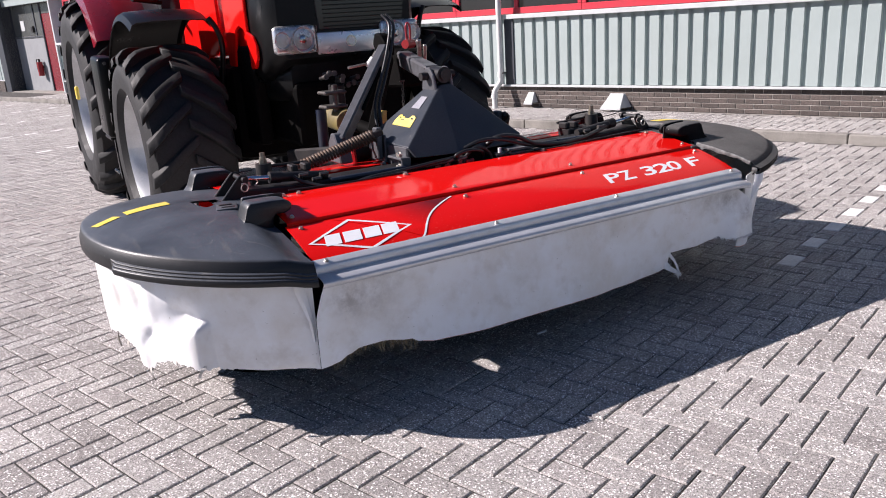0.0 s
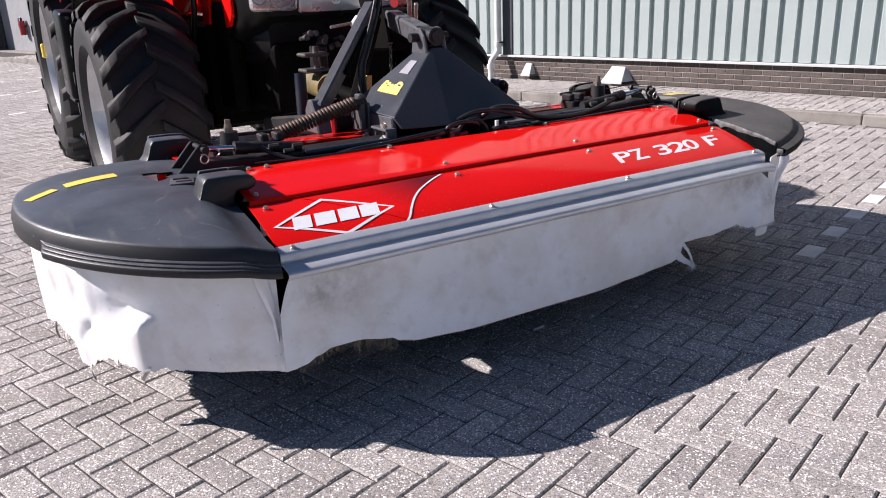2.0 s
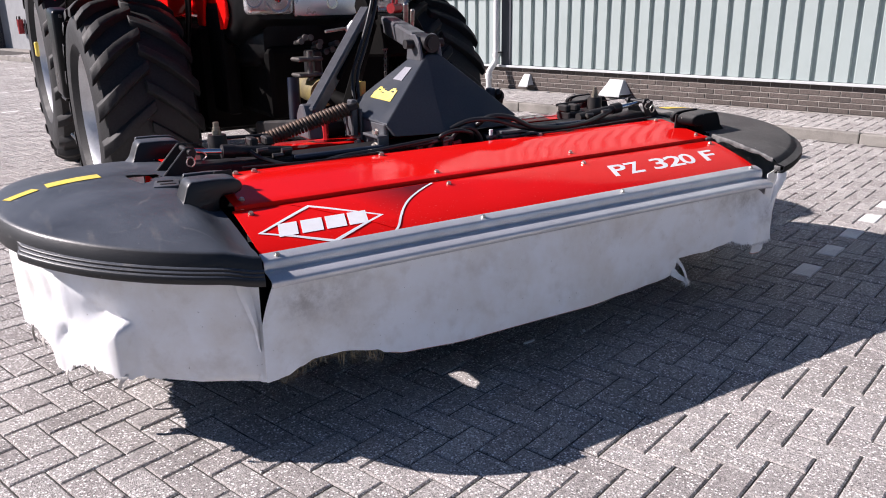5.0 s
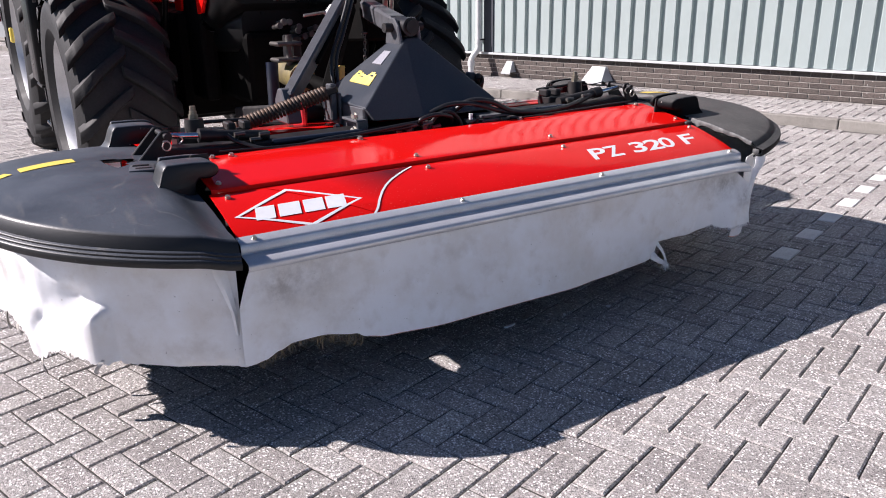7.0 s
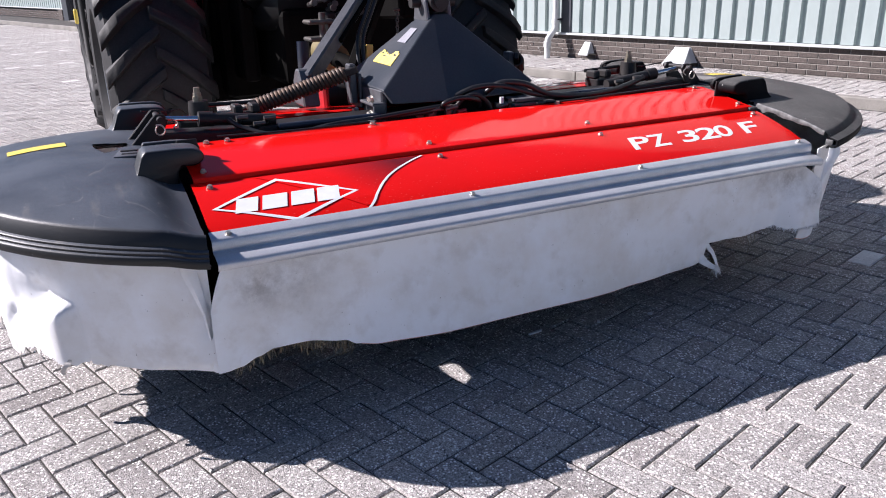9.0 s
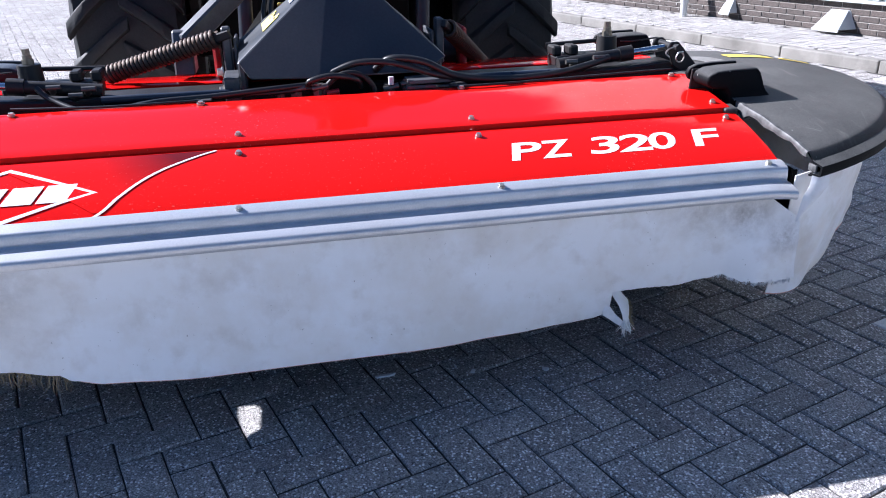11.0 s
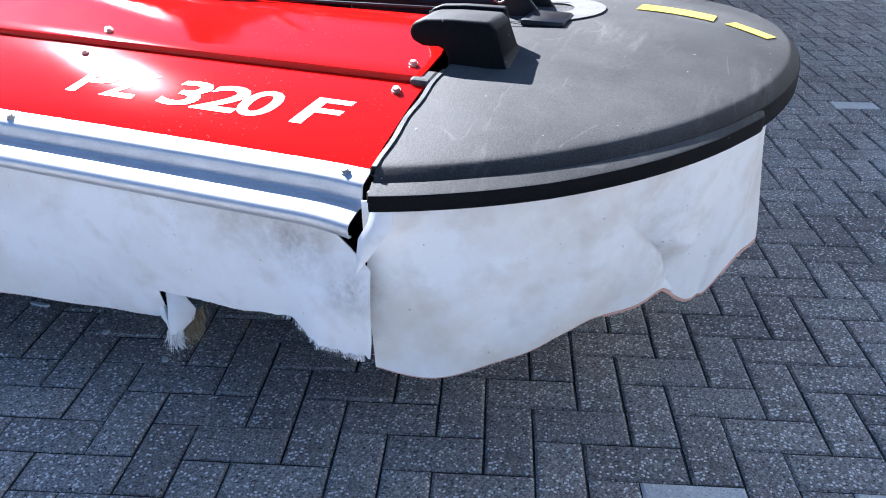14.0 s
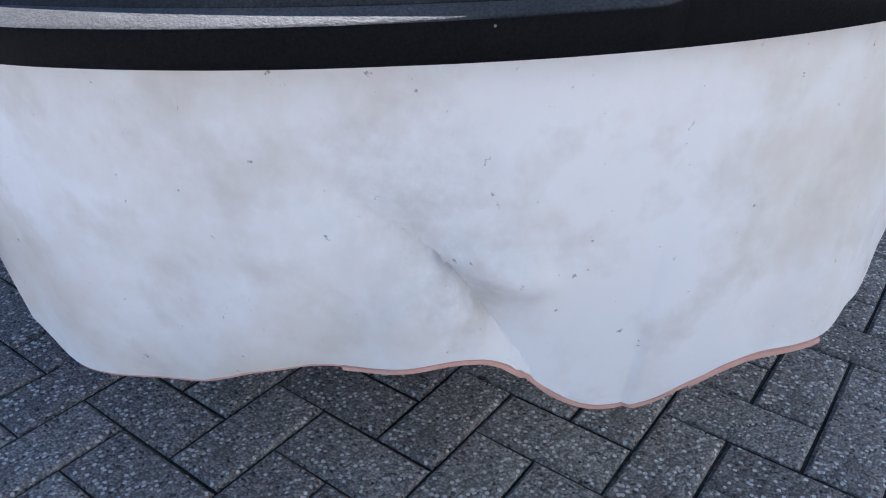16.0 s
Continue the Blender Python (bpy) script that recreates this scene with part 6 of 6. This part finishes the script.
# red bonnet sides with their low tips
loft([nose_ring(4.935, 0.515, 1.30, 1.96), nose_ring(5.6, 0.52, 1.28, 2.02), nose_ring(6.7, 0.52, 1.28, 2.10)], M_red, "bonnet", tractor, "glossy red bonnet")
for s in (-1, 1):
    tip = [(4.90, 1.90), (4.90, 1.47), (4.80, 1.44), (4.745, 1.38), (4.745, 1.30), (4.80, 1.24), (4.88, 1.23), (4.90, 1.36), (4.95, 1.48), (5.05, 1.51), (5.13, 1.48), (5.19, 1.36), (5.22, 1.25), (5.30, 1.21), (5.36, 1.26), (5.38, 1.90)]
    part("side_panel", solid(prism([Vector((NX + s * 0.542, y, z)) for y, z in tip], (0, 0, 0), (s * 0.022, 0, 0)), 0.006), M_red, tractor, "glossy red side panel")
    tail = [(5.46, 1.90), (5.44, 1.40), (5.52, 1.32), (5.62, 1.30), (5.68, 1.36), (5.70, 1.90)]
    part("side_panel", solid(prism([Vector((NX + s * (0.56 + 0.35 * (y - 5.44)), y, z)) for y, z in tail], (0, 0, 0), (s * 0.022, 0, 0)), 0.006), M_red, tractor, "glossy red side panel")
    # Black boxes added here and below to fill the shade under the bonnet.
    part("side_shield", box(bmesh.new(), (NX + s * 0.50, 5.16, 1.05), (0.10, 0.50, 0.66), None, 0.03, 2), M_shadegrime, tractor, "black filler for the shaded gap below the bonnet")
part("steering_box", box(bmesh.new(), (TX, 5.42, 0.92), (1.34, 0.46, 0.66), None, 0.06, 2), M_shadegrime, tractor)
part("front_block", box(bmesh.new(), (NX, 4.92, 0.93), (0.80, 0.72, 0.42), None, 0.04, 2), M_shadegrime, tractor)
part("engine", box(bmesh.new(), (TX, 6.25, 0.98), (0.62, 2.3, 0.62), None, 0.05, 2), M_shadegrime, tractor)
part("sump", box(bmesh.new(), (TX, 6.4, 0.70), (0.46, 2.2, 0.20), None, 0.05, 2), M_shadegrime, tractor)
part("front_axle", box(bmesh.new(), (TX, AXLE_F, 0.68), (1.75, 0.22, 0.24), None, 0.05, 2), M_shadegrime, tractor)
part("rear_axle", box(bmesh.new(), (TX, AXLE_R, 0.92), (1.6, 0.4, 0.4), None, 0.05, 2), M_shadegrime, tractor)
cab = part("cab", box(bmesh.new(), (TX, 7.55, 2.03), (1.45, 1.45, 1.5), None, 0.1, 2), M_pane, tractor, "dark glazed cab", 40)
part("cab_roof", box(bmesh.new(), (TX, 7.5, 2.84), (1.65, 1.75, 0.16), None, 0.06, 2), M_red, tractor, "red cab roof", 40)
part("mirror_arm", rod(bmesh.new(), (TX - 0.7, 6.85, 1.75), (TX - 0.95, 6.7, 1.78), 0.02, 10), M_black, tractor)
# tank and step between the wheels
for s in (-1, 1):
    tank = part("tank_guard", box(bmesh.new(), (TX + s * 1.315, 6.32, 1.06), (0.13, 0.34, 0.60), pose(0, 0, 0, 3, 0, 0), 0.03, 3), M_black, tractor, "black upright plastic guard", 40)
    for z in (1.31, 0.80):
        part("bolt", rod(bmesh.new(), (TX + s * 1.33, 6.145, z), (TX + s * 1.33, 6.12, z), 0.012, 8), M_zincdark, tank)
    part("step_frame", box(bmesh.new(), (TX + s * 1.28, 6.42, 0.62), (0.06, 0.06, 0.36), None, 0.01), M_black, tractor)
    part("step", box(bmesh.new(), (TX + s * 1.28, 6.38, 0.74), (0.16, 0.26, 0.03), None, 0.008), M_black, tractor)
    part("step", box(bmesh.new(), (TX + s * 1.27, 6.38, 0.46), (0.14, 0.26, 0.03), None, 0.008), M_black, tractor)
    part("mudguard_strut", tube(smooth_line([(TX + s * 0.81, 5.06, 1.575), (TX + s * 0.77, 5.04, 1.50), (TX + s * 0.745, 5.05, 1.38), (TX + s * 0.74, 5.2, 1.1), (TX + s * 0.72, 5.36, 0.8)], 6), 0.018, 10), M_black, tractor, smooth=60)
part("wheel_tag", box(bmesh.new(), (TX - 1.36, AXLE_R - 0.32, 1.02), (0.03, 0.07, 0.12), None, 0.008), M_yellow, rear_left, "yellow wheel weight tag")

# ---- front linkage ----
linkage = thing("front_linkage", (TX - 0.05, 4.1, 0.5), "dark steel front linkage between tractor and mower", "linkage")
for s in (-1, 1):
    x = TX - 0.1 + s * 0.40
    part("lower_link", bar(bmesh.new(), (x, 4.65, 0.66), (x + s * 0.02, 3.62, 0.80), 0.06, 0.10, 0.012), M_steel, linkage)
    part("link_ball", rod(bmesh.new(), (x - 0.05, 3.60, 0.80), (x + 0.05, 3.60, 0.80), 0.055, 20), M_steel, linkage, smooth=40)
    part("mower_ear", box(bmesh.new(), (x + s * 0.07, 3.56, 0.80), (0.025, 0.14, 0.22), None, 0.01), M_brightred, linkage, "red hitch ear")
    part("lift_cylinder", rod(bmesh.new(), (x + 0.02, 4.12, 0.72), (x + 0.035, 4.15, 1.0), 0.032, 16), M_darkblue, linkage, "dark blue lift cylinder", 40)
lift = part("lift_link", bar(bmesh.new(), (1.525, 3.42, 0.90), (2.045, 3.86, 1.33), 0.056, 0.075, 0.008), M_headsteel, linkage, "grey steel link bar")
part("lift_link_slot", bar(bmesh.new(), (1.715, 3.56, 1.04), (1.945, 3.76, 1.235), 0.059, 0.020, 0.004), M_shadegrime, lift)
part("lift_link", bar(bmesh.new(), (1.74, 3.52, 0.86), (2.10, 3.92, 1.28), 0.05, 0.06, 0.008), M_shadegrime, linkage, "dark link bar")
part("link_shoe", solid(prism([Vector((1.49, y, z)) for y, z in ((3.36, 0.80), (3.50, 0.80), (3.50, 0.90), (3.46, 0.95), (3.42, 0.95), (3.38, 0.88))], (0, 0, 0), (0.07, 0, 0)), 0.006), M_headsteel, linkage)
part("link_head", solid(prism([Vector((2.03, y, z)) for y, z in ((3.84, 1.29), (3.94, 1.29), (3.98, 1.36), (3.95, 1.42), (3.88, 1.41), (3.83, 1.36))], (0, 0, 0), (0.07, 0, 0)), 0.008), M_shadegrime, linkage)
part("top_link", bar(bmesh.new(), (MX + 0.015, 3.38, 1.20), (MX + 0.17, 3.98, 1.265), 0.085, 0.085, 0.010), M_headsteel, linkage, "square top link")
part("top_plate", solid(prism([Vector((2.17, y, z)) for y, z in ((3.88, 1.10), (4.3, 1.08), (4.46, 1.24), (4.3, 1.32), (3.98, 1.31), (3.90, 1.24))], (0, 0, 0), (0.24, 0, 0)), 0.015), M_shadegrime, linkage)
part("lock_lever", bar(bmesh.new(), (MX + 0.18, 3.80, 1.24), (MX + 0.15, 3.74, 1.37), 0.025, 0.02, 0.004), M_zinc, linkage, "bright lever")
part("lock_lever", bar(bmesh.new(), (MX + 0.215, 3.80, 1.24), (MX + 0.20, 3.76, 1.34), 0.02, 0.02, 0.004), M_zinc, linkage, "bright lever")
part("hand_pin", tube(smooth_line([(2.247, 3.95, 1.36), (2.243, 3.95, 1.44), (2.257, 3.95, 1.465), (2.271, 3.95, 1.44), (2.268, 3.95, 1.36)], 5), 0.007, 8), M_brightred, linkage, "red pin handle", 60)
part("pin_wheel", rod(bmesh.new(), (2.22, 3.93, 1.345), (2.29, 3.97, 1.345), 0.026, 20), M_brightred, linkage, smooth=40)
# bright tow clevis
for z in (1.085, 1.0):
    part("tow_jaw", box(bmesh.new(), (1.86, 4.25, z), (0.15, 0.12, 0.022), None, 0.008), M_zincdark, linkage, "worn steel tow jaw")
part("tow_pin", rod(bmesh.new(), (1.87, 4.23, 0.97), (1.87, 4.23, 1.13), 0.018, 14), M_zincdark, linkage, smooth=40)
part("tow_bracket", box(bmesh.new(), (1.94, 4.36, 1.05), (0.06, 0.14, 0.15), None, 0.01), M_steel, linkage)
part("shaft_guard", rod(bmesh.new(), (1.90, 4.14, 0.905), (1.94, 4.42, 0.92), 0.072, 28, 0.085), M_olive, linkage, "yellowed drive shaft guard", 40)
part("drive_shaft", rod(bmesh.new(), (MX, 3.55, 0.80), (1.90, 4.16, 0.905), 0.04, 16), M_shadegrime, linkage, smooth=40)
part("warning_tag", box(bmesh.new(), (1.885, 3.62, 0.970), (0.040, 0.010, 0.085), pose(0, 0, 0, 0, 6, 20), 0.003), M_palesticker, linkage, "yellow tag")
side_rng = random.Random(5)
for k in range(9):
    x, y, z = 1.86 + 0.03 * k, 4.40 + side_rng.uniform(-0.03, 0.03), 1.13 + side_rng.uniform(-0.04, 0.06)
    bm = rod(bmesh.new(), (x, y, z), (x, y - 0.08, z + 0.01), 0.013, 10)
    rod(bm, (x, y - 0.08, z + 0.01), (x, y - 0.10, z + 0.012), 0.017, 10)
    part("coupling", bm, M_zincdark, linkage, smooth=40)
# spring pin with its bright handle and pale collar
pin = part("screw_link", rod(bmesh.new(), (2.03, 4.0, 1.262), (2.085, 4.0, 1.335), 0.017, 14), M_steel, linkage, smooth=40)
part("pin_handle", rod(bmesh.new(), (1.868, 3.995, 1.236), (2.0, 4.0, 1.25), 0.008, 10), M_zinc, pin, "bright steel handle", 40)
part("pin_collar", rod(bmesh.new(), (2.0, 4.0, 1.232), (2.038, 4.0, 1.275), 0.021, 16), M_pipe, pin, "pale plastic collar", 40)
for dx in (0.0, 0.026):
    part("link_hose", tube(smooth_line([(2.045 + dx, 3.86, 1.52), (2.057 + dx, 3.80, 1.454), (1.994 + dx, 3.74, 1.309), (1.897 + dx, 3.66, 1.154), (1.826 + dx, 3.60, 1.033), (1.80 + dx, 3.52, 0.85)], 7), 0.009, 8), M_hose, linkage, "black hose", 60)
# hanging chain
chain = part("chain", rod(bmesh.new(), (2.070, 3.75, 1.150), (2.10, 3.75, 1.150), 0.005, 8), M_zincdark, linkage, "thin steel chain")
for k in range(8):
    z, side = 1.138 - 0.0175 * k, k % 2
    ring = [(0.0065 * math.cos(2 * math.pi * q / 12), 0.0125 * math.sin(2 * math.pi * q / 12)) for q in range(13)]
    part("chain_link", tube([(2.086 - 0.0005 * k + (0 if side else p), 3.75 + (p if side else 0), z + q) for p, q in ring], 0.0024, 6), M_zincdark, chain)

# ---- single pieces: paving and plinth bricks nearest the camera ----
shapes = {}
for long_u in (True, False):
    for k in range(3):
        for white in (False, True):
            me = bpy.data.meshes.new("paving_brick")
            me.from_pydata([tuple(p) for p in brick_shape(long_u)], [], BRICK_FACES)
            me.materials.append(M_paver_white if white else M_paver_one)
            shapes[long_u, k, white] = me
for u, v, long_u, row in herringbone(3.2, 5.2, 0.6, 3.4):
    mid_u, mid_v = (u + CELL, v + CELL / 2) if long_u else (u + CELL / 2, v + CELL)
    if near_stretch(mid_u, mid_v):
        white = long_u and row in MARKER_ROWS and mid_u > U0
        ob = new("paving_brick", shapes[long_u, rng.randrange(3), white])
        ob.parent = ground
        ob.location = yard(mid_u, mid_v)
me = bpy.data.meshes.new("brick")
me.from_pydata([tuple(p - yard(WALL_U, 0.11, BRICK_H / 2)) for p in plinth_brick(0.0, 0.0, BRICK_L)], [], BRICK_FACES)
me.materials.append(M_clay_one)
for v, z0 in near_bricks:
    ob = new("brick", me)
    ob.parent = wall
    ob.location = yard(WALL_U, v + BRICK_L / 2, z0 + BRICK_H / 2)
